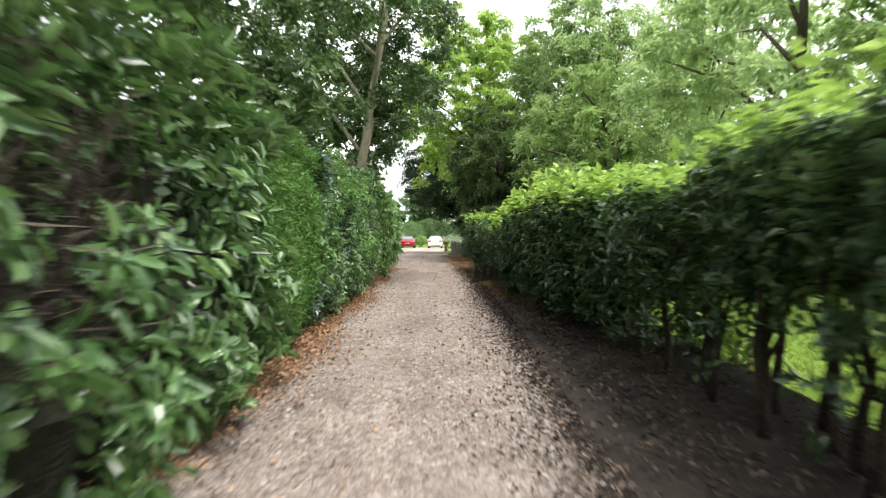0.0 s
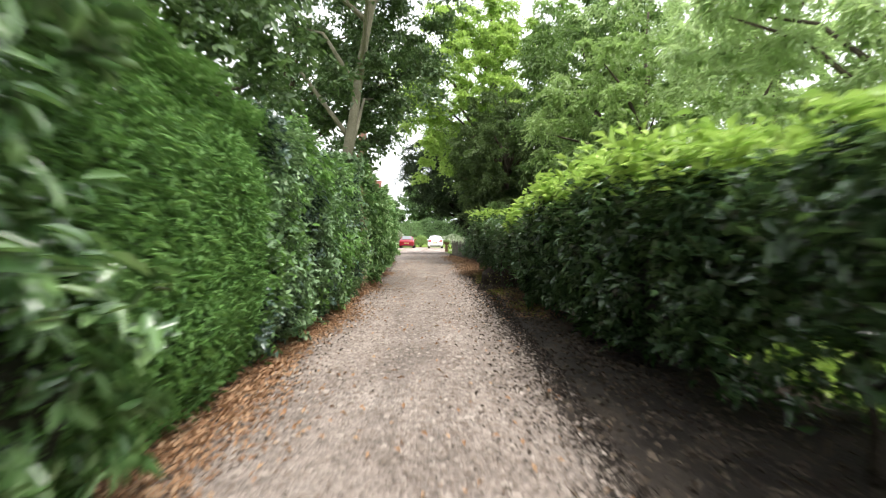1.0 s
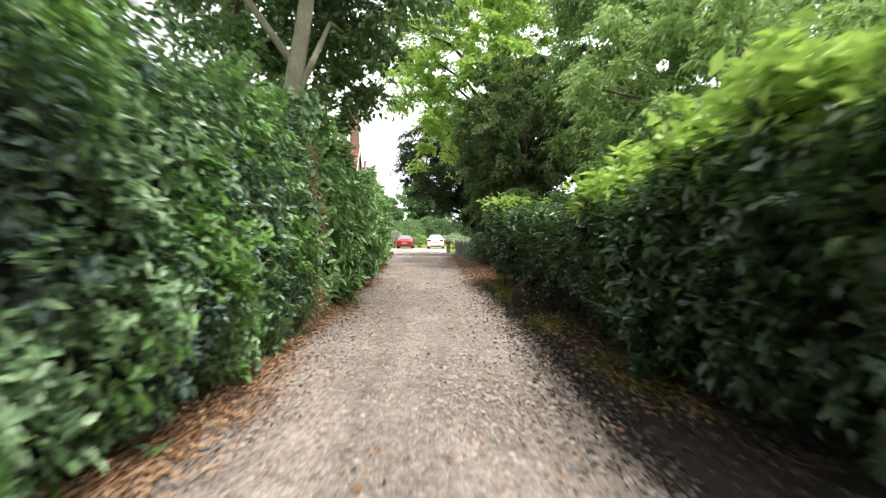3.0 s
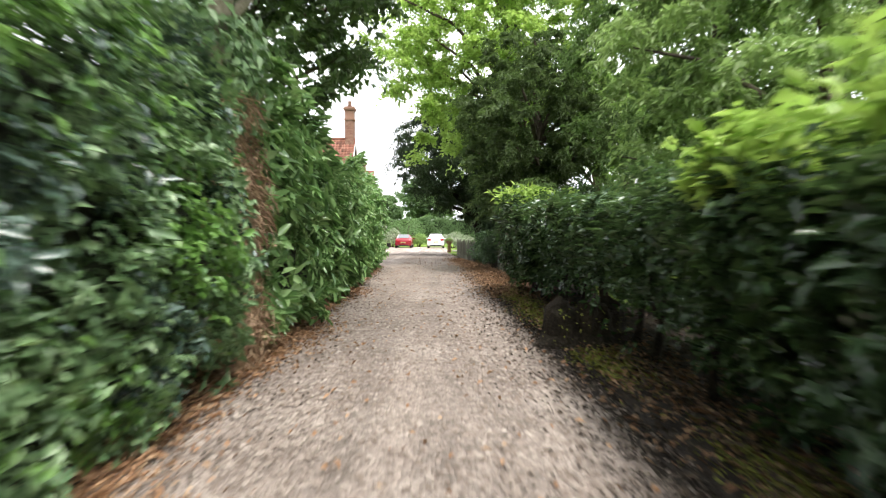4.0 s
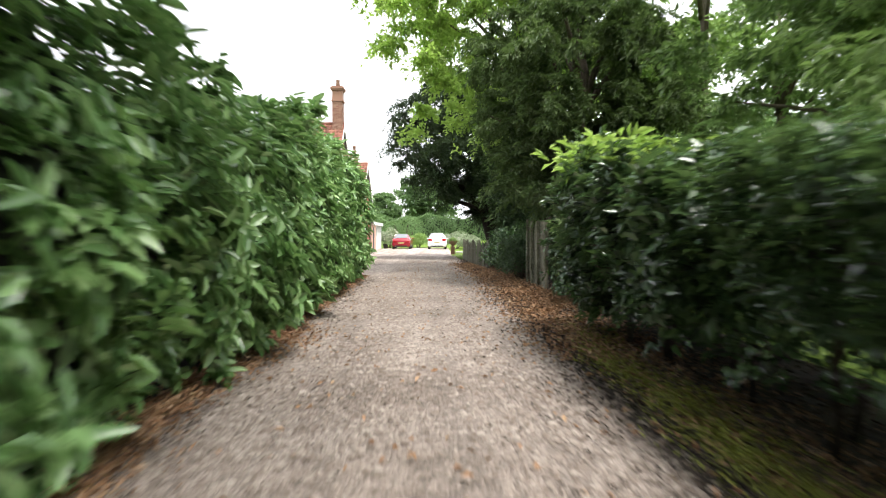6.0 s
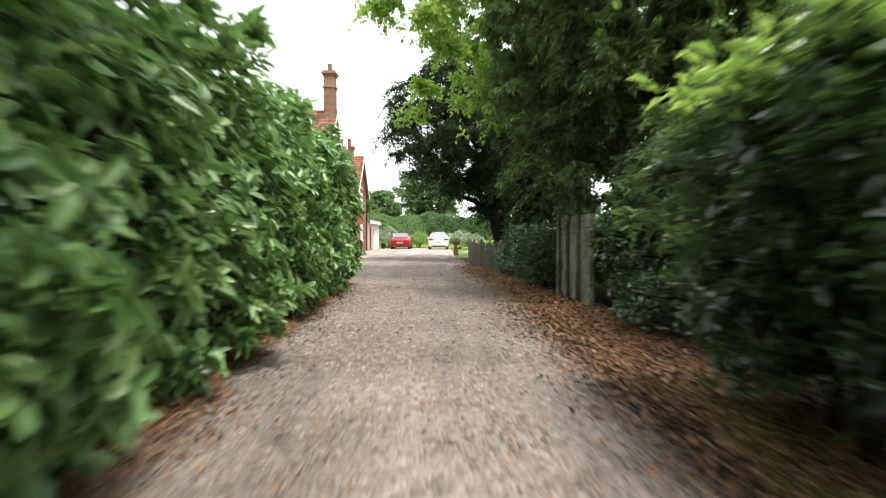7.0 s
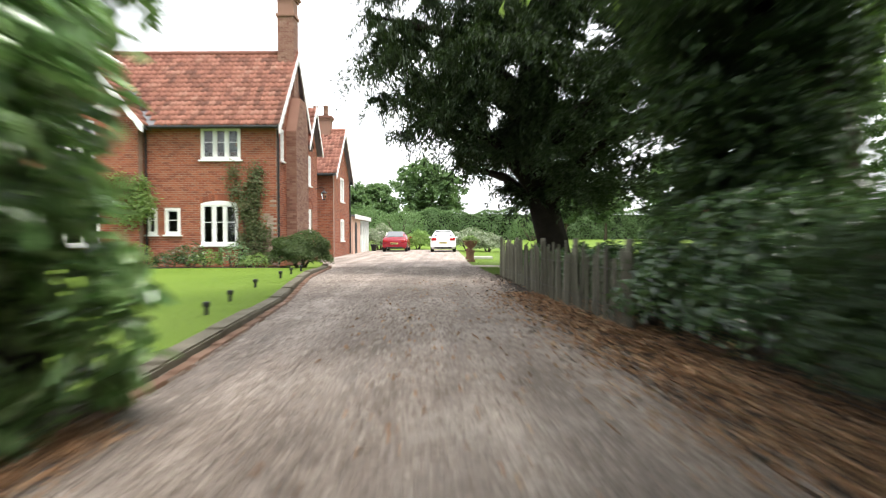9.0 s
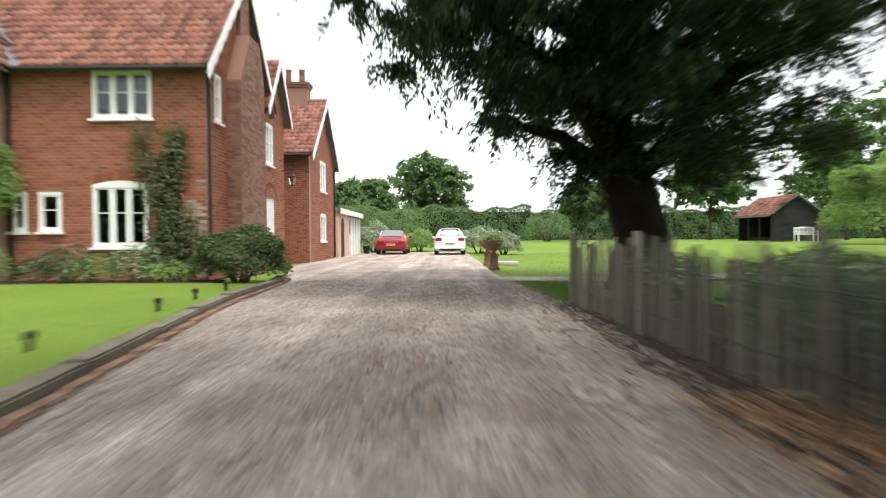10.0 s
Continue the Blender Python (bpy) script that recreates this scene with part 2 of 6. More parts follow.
M_BRICKPALE = mat("limed_brick", [(0.2, 0.13, 0.1), (0.32, 0.24, 0.19), (0.42, 0.35, 0.3)], 0.93, 2.0, 50, 0.35, vary="object")
M_MORTAR = mat("mortar", [(0.21, 0.135, 0.1), (0.29, 0.2, 0.155), (0.36, 0.27, 0.215)], 0.95, 3, 70, 0.3)
M_PINK = mat("pink_render", [(0.45, 0.27, 0.2), (0.55, 0.36, 0.28), (0.6, 0.43, 0.34)], 0.9, 1.5, 40, 0.2)
M_TILE = mat("pantile", [(0.06, 0.038, 0.03), (0.2, 0.085, 0.06), (0.32, 0.138, 0.098), (0.34, 0.205, 0.155)], 0.88, 1.6, 30, 0.4, vary="island")
M_TILEP = mat("pantile_piece", [(0.06, 0.038, 0.03), (0.2, 0.085, 0.06), (0.32, 0.138, 0.098), (0.34, 0.205, 0.155)], 0.88, 1.6, 30, 0.4, vary="object")
M_WHITE = mat("white_paint", [(0.68, 0.68, 0.66), (0.78, 0.78, 0.76), (0.84, 0.84, 0.83)], 0.45, 2, 40, 0.08)
M_BLACKIRON = mat("black_iron", [(0.012, 0.012, 0.013), (0.025, 0.025, 0.027)], 0.5, 5, 60, 0.15)
M_GLASS = glassmat("window_glass")
# near-black walls: the dimness of the unlit rooms is in their colour
M_ROOM = mat("room_dimness", [(0.045, 0.04, 0.035), (0.07, 0.06, 0.05)], 0.9, 2, 30, 0.05)
M_OAK = mat("weathered_pale", [(0.05, 0.047, 0.035), (0.115, 0.108, 0.08), (0.21, 0.2, 0.155)], 0.92, 4, 60, 0.6, vary="object")
M_BOARD = mat("weathered_board", [(0.039, 0.039, 0.022), (0.106, 0.103, 0.067), (0.201, 0.195, 0.145), (0.29, 0.279, 0.229)], 0.92, 3, 18, 0.8, vary="noise", dist=0.02)
M_TERRA = mat("weathered_terracotta", [(0.1, 0.06, 0.042), (0.2, 0.11, 0.072), (0.29, 0.18, 0.13)], 0.9, 6, 50, 0.4)
M_TAR = mat("tarred_board", [(0.006, 0.006, 0.006), (0.015, 0.014, 0.013), (0.025, 0.024, 0.021)], 0.85, 3, 50, 0.4)
M_EDGING = mat("mossy_sleeper", [(0.07, 0.062, 0.045), (0.15, 0.132, 0.095), (0.23, 0.2, 0.15)], 0.95, 3, 50, 0.6, dist=0.02)
M_STONE = mat("pale_stone", [(0.4, 0.39, 0.36), (0.5, 0.49, 0.46), (0.58, 0.57, 0.54)], 0.85, 3, 50, 0.3)
M_REDPAINT = mat("red_car_paint", [(0.22, 0.006, 0.016), (0.26, 0.009, 0.02)], 0.22, 1, 20, 0.0, spec=0.7)
M_WHITEPAINT = mat("white_car_paint", [(0.72, 0.73, 0.74), (0.78, 0.79, 0.8)], 0.22, 1, 20, 0.0, spec=0.7)
M_RUBBER = mat("tyre_rubber", [(0.012, 0.012, 0.012), (0.025, 0.025, 0.025)], 0.8, 6, 60, 0.2)
M_ALLOY = mat("alloy", [(0.45, 0.45, 0.46), (0.55, 0.55, 0.56)], 0.35, 6, 60, 0.0, metal=0.9)
M_CARGLASS = mat("dark_car_glass", [(0.02, 0.023, 0.025), (0.03, 0.034, 0.036)], 0.06, 2, 20, 0.0, spec=1.0)
M_CARGLASS.node_tree.nodes["Principled BSDF"].inputs["IOR"].default_value = 2.3
M_LAMP = mat("red_lamp_lens", [(0.3, 0.01, 0.012), (0.4, 0.015, 0.018)], 0.2, 6, 40, 0.0)
M_PLATE = mat("plate_yellow", [(0.6, 0.52, 0.2), (0.66, 0.58, 0.25)], 0.4, 6, 40, 0.0)
M_DOORGREEN = mat("pale_green_paint", [(0.42, 0.48, 0.44), (0.52, 0.57, 0.53)], 0.55, 2, 40, 0.1)
M_LEAD = mat("lead_flashing", [(0.12, 0.12, 0.13), (0.2, 0.2, 0.21)], 0.6, 4, 40, 0.2)


# ---- building helpers ----
ORIG = {}


def thing(name, loc, label, category, group=""):
    ob = new(name)
    ob.location = loc
    ORIG[ob.name] = Vector(loc)
    return tagged(ob, label, category, group)


def part(name, bm, material, parent, label="", smooth=False):
    """Links a bmesh or mesh, given in world places, as one part under a thing or part."""
    if isinstance(bm, bmesh.types.BMesh):
        me = bpy.data.meshes.new(name)
        bmesh.ops.recalc_face_normals(bm, faces=bm.faces)
        bm.to_mesh(me)
        bm.free()
    else:
        me = bm
    me.materials.append(material)
    if smooth:
        me.shade_smooth()
    ob = new(name, me)
    o = ORIG[parent.name]
    me.transform(Matrix.Translation(-o))
    ob.parent = parent
    ORIG[ob.name] = o
    return tagged(ob, label)


def struct(name, bm, material, label, category, kind="structure", smooth=False):
    if isinstance(bm, bmesh.types.BMesh):
        me = bpy.data.meshes.new(name)
        bm.to_mesh(me)
        bm.free()
    else:
        me = bm
    me.materials.append(material)
    if smooth:
        me.shade_smooth()
    ob = new(name, me)
    ORIG[ob.name] = Vector((0, 0, 0))
    return tagged(ob, label, category, "", kind)


def box(bm, x0, x1, y0, y1, z0, z1, bevel=0.0):
    r = bmesh.ops.create_cube(bm, size=1.0)
    bmesh.ops.transform(bm, verts=r["verts"], matrix=Matrix.LocRotScale(((x0 + x1) / 2, (y0 + y1) / 2, (z0 + z1) / 2), None, (abs(x1 - x0), abs(y1 - y0), abs(z1 - z0))))
    if bevel:
        ed = {e for v in r["verts"] for e in v.link_edges}
        bmesh.ops.bevel(bm, geom=list(ed), offset=bevel, segments=2, affect="EDGES")
    return bm


def boxed(*a, **k):
    return box(bmesh.new(), *a, **k)


def prism(bm, poly, axis, a, b):
    """A flat outline pushed along an axis: poly of (u, z) with u along the other flat axis."""
    def at(u, z, w):
        return (w, u, z) if axis == "x" else (u, w, z)
    lo = [bm.verts.new(at(u, z, a)) for u, z in poly]
    hi = [bm.verts.new(at(u, z, b)) for u, z in poly]
    n = len(poly)
    bm.faces.new(lo)
    bm.faces.new(hi[::-1])
    for i in range(n):
        bm.faces.new((lo[i], hi[i], hi[(i + 1) % n], lo[(i + 1) % n]))
    return bm


def tube(bm, path, radii, segs=8, rough=0.0, rng=None):
    rings = []
    for i, p in enumerate(path):
        p = Vector(p)
        d = (Vector(path[min(i + 1, len(path) - 1)]) - Vector(path[max(i - 1, 0)])).normalized()
        u = d.orthogonal().normalized()
        v = d.cross(u)
        ring = []
        for k in range(segs):
            a = 2 * math.pi * k / segs
            r = radii[i] * (1 + (rng.uniform(-rough, rough) if rng else 0))
            ring.append(bm.verts.new(p + (u * math.cos(a) + v * math.sin(a)) * r))
        if rings:
            # keep the seam from twisting
            best = min(range(segs), key=lambda s: sum((ring[(k + s) % segs].co - rings[-1][k].co).length for k in range(segs)))
            ring = ring[best:] + ring[:best]
        rings.append(ring)
    for a, b in zip(rings, rings[1:]):
        for k in range(segs):
            bm.faces.new((a[k], a[(k + 1) % segs], b[(k + 1) % segs], b[k]))
    bm.faces.new(rings[0][::-1])
    bm.faces.new(rings[-1])
    return bm


def lathe(bm, prof, cx, cy, segs=20):
    rings = [[bm.verts.new((cx + r * math.cos(2 * math.pi * k / segs), cy + r * math.sin(2 * math.pi * k / segs), z)) for k in range(segs)] for r, z in prof]
    for a, b in zip(rings, rings[1:]):
        for k in range(segs):
            bm.faces.new((a[k], a[(k + 1) % segs], b[(k + 1) % segs], b[k]))
    bm.faces.new(rings[0][::-1])
    bm.faces.new(rings[-1])
    return bm


def mesh_tris(name, v, f):
    """A mesh of triangles from arrays."""
    me = bpy.data.meshes.new(name)
    me.vertices.add(len(v))
    me.vertices.foreach_set("co", np.ascontiguousarray(v, dtype=np.float32).ravel())
    me.loops.add(len(f) * 3)
    me.loops.foreach_set("vertex_index", np.ascontiguousarray(f, dtype=np.int32).ravel())
    me.polygons.add(len(f))
    me.polygons.foreach_set("loop_start", np.arange(0, len(f) * 3, 3, dtype=np.int32))
    me.update(calc_edges=True)
    return me


def unit(a):
    return a / np.maximum(np.linalg.norm(a, axis=1, keepdims=True), 1e-6)


def leaves(name, p, n, a, length, width, rng, fine=False, fold=0.18):
    """One leaf at each place p, facing n, pointing along a."""
    k = len(p)
    n = unit(n)
    a = unit(a - n * np.sum(a * n, axis=1, keepdims=True))
    b = np.cross(n, a)
    L = (length * rng.uniform(0.5, 1.35, k))[:, None]
    W = (width * rng.uniform(0.7, 1.2, k))[:, None]
    if fine:
        cut = [(0, 0, 0), (0.36, 0.5, 0.12), (0.76, 0.34, 0.04), (1, 0, -0.12), (0.76, -0.34, 0.04), (0.36, -0.5, 0.12)]
        tri = [(0, 3, 2), (0, 2, 1), (0, 4, 3), (0, 5, 4)]
    else:
        cut = [(0, 0, 0), (0.45, 0.5, fold), (1, 0, -0.05), (0.45, -0.5, fold)]
        tri = [(0, 2, 1), (0, 3, 2)]
    v = np.stack([p + a * L * u + b * W * w + n * L * h for u, w, h in cut], axis=1).reshape(-1, 3)
    t = (np.array(tri)[None] + (np.arange(k) * len(cut))[:, None, None]).reshape(-1, 3)
    return mesh_tris(name, v, t)


def lump(y, z, s):
    """A smooth bumpy field for hedge faces, on arrays."""
    return (np.sin(y * 1.9 + s) * np.sin(z * 2.3 + s * 2.1) + 0.6 * np.sin(y * 4.3 + z * 2.1 + s * 3) + 0.45 * np.sin(y * 7.7 - z * 5.3 + s) + 0.3 * np.sin(y * 13 + z * 11 + 2 * s)) / 2


def hedge(name, label, y0, y1, face, side, depth, top, low, count, leaf, material, seed, bump=0.12, fine=False, droop=0.2, shoots=0, lip=0.0, lean=0.0, spread=0.12, soft_top=0.28, spray=1, under=0.0, category="hedge", fresh=0.15, mixed=(), bare=None, where=None):
    """A hedge along y. face(y): x of its face to the drive; side: +1 where the drive lies at larger x; top(y), low(y): heights; lean: how far the top overhangs."""
    rng = np.random.default_rng(seed)
    ym = (y0 + y1) / 2
    th = thing(name, (float(face(ym)) - side * depth / 2, ym, 0), label, category)
    h = float(np.mean(top(np.linspace(y0, y1, 20))) - np.mean(low(np.linspace(y0, y1, 20))))
    area = np.array([(y1 - y0) * h, (y1 - y0) * depth * 0.8, depth * h * 0.7, depth * h * 0.7])
    which = rng.choice(4, count, p=area / area.sum())
    y = rng.uniform(y0, y1, count)
    tz, lz = top(y), low(y)
    lz = np.where(lz > 0.4, np.maximum(lz - rng.exponential(0.16, count), 0.15), lz)
    tz = tz + 0.10 * lump(y * 1.3, y * 0, seed + 5)
    f = rng.uniform(0, 1, count)
    z = lz + (tz - lz) * f
    x = rng.uniform(0, depth, count)
    out = np.zeros((count, 3))
    m = which == 0
    x[m] = 0
    out[m] = (side, 0, 0)
    m = which == 1
    x[m] = depth * rng.uniform(0, 1, m.sum()) ** 1.3
    z[m] = tz[m]
    f[m] = 1
    out[m] = (0, 0, 1)
    m = which == 2
    y[m] = y0
    out[m] = (0, -1, 0)
    m = which == 3
    y[m] = y1
    out[m] = (0, 1, 0)
    # rounded top and ends
    rnd = np.clip((f - (0.9 - 0.65 * soft_top)) / (0.1 + 0.65 * soft_top), 0, 1) ** 2
    x = np.where(which == 0, x + rnd * soft_top * min(depth, 1.2), x)
    out = out + np.stack([0 * rnd, 0 * rnd, rnd * 0.8], axis=1)
    x = np.where(which == 0, x + under * np.clip(1 - f / 0.3, 0, 1) ** 1.5, x)
    end = np.minimum(y - y0, y1 - y)
    x = np.where(which == 0, x + 0.22 * np.exp(-end / 0.25), x)
    b = bump * lump(y, z, seed)
    inward = rng.exponential(spread, count)
    pos = np.stack([face(y) - side * x + side * lean * f, y, z], axis=1) + unit(out) * (b - inward + 0.06)[:, None]
    pos += rng.normal(0, 0.02, pos.shape)
    nrm = unit(out) * 0.7 + np.array([0, 0, 0.55]) + rng.normal(0, 0.5, pos.shape)
    ax = unit(out) * 0.7 + rng.normal(0, 0.7, pos.shape) - np.array([0, 0, droop])
    if spray > 1:
        # leaves grow in sprays round the shoot tips, with hollows between
        n0, start, f0 = count // spray, pos, f
        hollow = lump(pos[:n0, 1] * 2.1, pos[:n0, 2] * 2.1 + pos[:n0, 0], seed + 9) + 0.35 * rng.normal(0, 1, n0)
        pick = np.argsort(-hollow)[: int(n0 * (0.74 if fine else 0.86))]
        rep_ = np.repeat(rng.choice(pick, n0), spray)
        tipd = unit(unit(out) * 0.8 + np.array([0, 0, 0.35]) + rng.normal(0, 0.35, pos.shape))[rep_]
        side_d = rng.normal(0, 1, tipd.shape)
        side_d = unit(side_d - tipd * np.sum(side_d * tipd, axis=1, keepdims=True))
        f = f[rep_]
        pos = pos[rep_] + rng.normal(0, 0.02, tipd.shape) + tipd * rng.uniform(-0.12, 0.03, len(tipd))[:, None]
        ax = tipd * rng.uniform(0.1, 0.9, len(tipd))[:, None] + side_d - np.array([0, 0, droop])
        nrm = tipd + np.array([0, 0, 0.3]) - side_d * 0.25 + rng.normal(0, 0.22, tipd.shape)
        # a thinner inner layer behind the sprays
        m = rng.choice(n0, n0 * spray // 4)
        deep = start[m] - unit(out[m]) * rng.uniform(0.05, 0.3, len(m))[:, None]
        pos, f = np.concatenate([pos, deep]), np.concatenate([f, f0[m]])
        ax = np.concatenate([ax, rng.normal(0, 1, deep.shape)])
        nrm = np.concatenate([nrm, unit(out[m]) + rng.normal(0, 0.5, deep.shape)])
        count = len(pos)
    if bare:
        # a thin place where the bare wood shows
        full = rng.uniform(0, 1, count) > bare(pos[:, 1], pos[:, 2])
        pos, nrm, ax, f, count = pos[full], nrm[full], ax[full], f[full], int(full.sum())
    if shoots:
        young = rng.uniform(0, 1, count) < np.interp(pos[:, 2] - top(pos[:, 1]) + 0.07 * lump(pos[:, 1] * 2.0, pos[:, 1] * 0, seed + 3), [-fresh, -0.45 * fresh, 0.3 * fresh], [0.0, 0.35, 0.95]) * (where(pos[:, 1]) if where else 1)
        part("new_growth", leaves("new_growth", pos[young], nrm[young], ax[young], leaf[0], leaf[1], rng, fine), M_FRESH, th, "bright green young leaves on top")["kind"] = "stuff"
        old = ~young
        pos, nrm, ax = pos[old], nrm[old], ax[old]
    for k, (pname, plabel, pmat, share, size) in enumerate(mixed):
        # other plants grown into the hedge, in drifts
        fld = lump(pos[:, 1] * 1.15, pos[:, 2] * 1.25, seed + 31 + 7 * k) + 0.12 * rng.normal(0, 1, len(pos))
        own = fld > np.quantile(fld, 1 - share)
        part(pname, leaves(pname, pos[own] + unit(nrm[own]) * 0.04, nrm[own], ax[own], leaf[0] * size, leaf[1] * size, rng, fine), pmat, th, plabel)["kind"] = "stuff"
        pos, nrm, ax = pos[~own], nrm[~own], ax[~own]
    part("foliage", leaves("foliage", pos, nrm, ax, leaf[0], leaf[1], rng, fine), material, th)["kind"] = "stuff"
    # a solid core for the twiggy inside, its shade put into the colour
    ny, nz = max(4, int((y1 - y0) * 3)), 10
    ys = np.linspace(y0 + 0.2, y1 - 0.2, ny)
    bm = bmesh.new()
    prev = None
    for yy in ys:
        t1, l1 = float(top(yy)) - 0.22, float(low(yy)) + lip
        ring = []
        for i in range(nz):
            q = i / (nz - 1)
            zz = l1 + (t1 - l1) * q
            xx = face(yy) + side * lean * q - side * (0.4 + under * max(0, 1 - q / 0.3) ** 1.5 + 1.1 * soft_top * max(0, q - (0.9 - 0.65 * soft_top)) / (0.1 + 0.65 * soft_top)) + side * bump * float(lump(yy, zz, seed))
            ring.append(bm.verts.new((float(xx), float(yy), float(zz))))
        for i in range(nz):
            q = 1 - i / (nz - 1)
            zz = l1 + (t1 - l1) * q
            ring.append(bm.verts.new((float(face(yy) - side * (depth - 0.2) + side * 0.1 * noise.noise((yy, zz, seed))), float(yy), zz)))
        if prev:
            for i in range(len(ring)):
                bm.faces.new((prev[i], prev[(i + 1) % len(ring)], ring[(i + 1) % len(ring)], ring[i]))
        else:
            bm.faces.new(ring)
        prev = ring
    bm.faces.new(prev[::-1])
    part("twiggy_inside", bm, M_CORE, th, "solid dark core with the hedge's inner shade in its colour")
    if shoots:
        # wild young shoots along the top
        py, pp, pn, pa = rng.uniform(y0 if where is None else y0 + 0.5 * (y1 - y0), y1, shoots), [], [], []
        for yy in py:
            base = np.array([face(yy) + side * lean - side * depth * rng.uniform(0.05, 0.7), yy, top(yy)])
            d = unit(np.array([[rng.normal(0, 0.45) + side * 0.2, rng.normal(0, 0.4), 1.0]]))[0]
            ln = rng.uniform(0.08, 0.38)
            for q in np.linspace(0, 1, 8):
                pp.append(base + d * ln * q)
                pa.append(d * 0.4 + rng.normal(0, 0.7, 3))
                pn.append(np.array([0, 0, 0.8]) + rng.normal(0, 0.5, 3))
        part("young_growth", leaves("young_growth", np.array(pp), np.array(pn), np.array(pa), leaf[0] * 1.25, leaf[1] * 1.25, rng, fine), M_FRESH, th, "bright green young shoots")["kind"] = "stuff"
    return th


def stem(th, name, base, tip, r, rng, material, bend=0.12, label="", segs=7):
    b, t = Vector(base), Vector(tip)
    n = 6
    path, rad = [], []
    for i in range(n):
        q = i / (n - 1)
        w = math.sin(q * math.pi) * bend
        path.append(b.lerp(t, q) + Vector((rng.uniform(-w, w), rng.uniform(-w, w), 0)))
        rad.append(r * (1.25 - 0.75 * q) * (1.35 if i == 0 else 1))
    return part(name, tube(bmesh.new(), path, rad, segs, 0.08, rng), material, th, label, True)


def tree(name, label, x, y, z0, h, crown, clumps, per, leaf, material, seed, r=0.2, lean=(0, 0), bark=None, limbs=7, droop=0.1, flat=0.55, ivy=0, cut=None, clump=0.26, hang=0.0, twig=16, group=""):
    """A trunk with limbs and a crown of clumps of leaves. crown: (centre x, y, z, half widths x, y, z); cut: keeps a clump where it says so."""
    rnd = random.Random(seed)
    rng = np.random.default_rng(seed)
    bark = bark or M_BARK
    th = thing(name, (x, y, z0), label, "tree", group)
    cx, cy, cz, rx, ry, rz = crown
    topp = Vector((x + lean[0], y + lean[1], z0 + h))
    base = Vector((x, y, z0 - 0.15))
    n = 9
    path = [base.lerp(topp, i / (n - 1)) + Vector((rnd.uniform(-1, 1), rnd.uniform(-1, 1), 0)) * (0.0 if i in (0,) else r * 0.5) for i in range(n)]
    rad = [r * (1.3 if i == 0 else 1.02 - 0.85 * i / (n - 1)) for i in range(n)]
    part("trunk", tube(bmesh.new(), path, rad, 10, 0.08, rnd), bark, th, "", True)
    cs = []
    while len(cs) < clumps:
        d = unit(rng.normal(0, 1, (1, 3)))[0]
        u = rng.uniform(0.25, 1.0) ** 0.6
        w = 1 + 0.28 * noise.noise(Vector(d) * 1.7 + Vector((seed, 0, 0)))
        c = np.array([cx, cy, cz]) + d * u * w * np.array([rx, ry, rz])
        if c[2] > z0 + 0.5 and (cut is None or cut(c)):
            cs.append(c)
    cs = np.array(cs)
    for i in range(limbs):
        c = Vector(cs[int(i * len(cs) / limbs)])
        q = min(0.92, max(0.22, (c.z - z0) / h - 0.22))
        s = base.lerp(topp, q)
        mid = s.lerp(c, 0.5) + Vector((0, 0, 0.12 * (c - s).length))
        part("limb", tube(bmesh.new(), [s, s.lerp(mid, 0.6), mid, mid.lerp(c, 0.6), c], [r * 0.42, r * 0.34, r * 0.26, r * 0.17, r * 0.06], 6, 0.05, rnd), bark, th, "", True)
    cr = clump * (rx + ry + rz) / 3
    size = cr * rng.uniform(0.6, 1.3, len(cs))
    ns = max(6, per // twig)
    sd = unit(rng.normal(0, 1, (len(cs) * ns, 3)) * np.array([1, 1, flat]) + np.array([0, 0, 0.12]))
    sl = rng.uniform(0.45, 1.15, len(cs) * ns)
    idx = np.repeat(np.arange(len(cs) * ns), per // ns)
    k = len(idx)
    q = rng.uniform(0.15, 1, k)[:, None]
    off = sd[idx] * sl[idx][:, None] * q + rng.normal(0, 0.07 if twig < 20 else 0.055, (k, 3))
    off[:, 2] -= (0.25 + hang) * (q[:, 0] * sl[idx]) ** 2
    idx = idx // ns
    pos = cs[idx] + off * size[idx][:, None]
    nrm = np.array([0, 0, 0.9]) + rng.normal(0, 0.55, (k, 3)) + off * 0.4
    ax = off * np.array([1, 1, 0.4]) + rng.normal(0, 0.5, (k, 3)) - np.array([0, 0, droop])
    part("crown", leaves("crown", pos, nrm, ax, leaf[0], leaf[1], rng), material, th)["kind"] = "stuff"
    if ivy:
        q = rng.uniform(0.05, 0.8, ivy)
        an = rng.uniform(0, 2 * math.pi, ivy)
        o = np.stack([np.cos(an), np.sin(an), 0 * an], axis=1)
        p = np.array(base)[None] + q[:, None] * np.array(topp - base)[None] + o * (r * (1.25 - 0.6 * q) + rng.exponential(0.12, ivy))[:, None]
        part("ivy", leaves("ivy", p, o + rng.normal(0, 0.4, o.shape) + (0, 0, 0.4), rng.normal(0, 1, o.shape) - (0, 0, 0.6), 0.12, 0.1, rng), M_TREE_DARK, th, "dark ivy up the trunk")
    return th


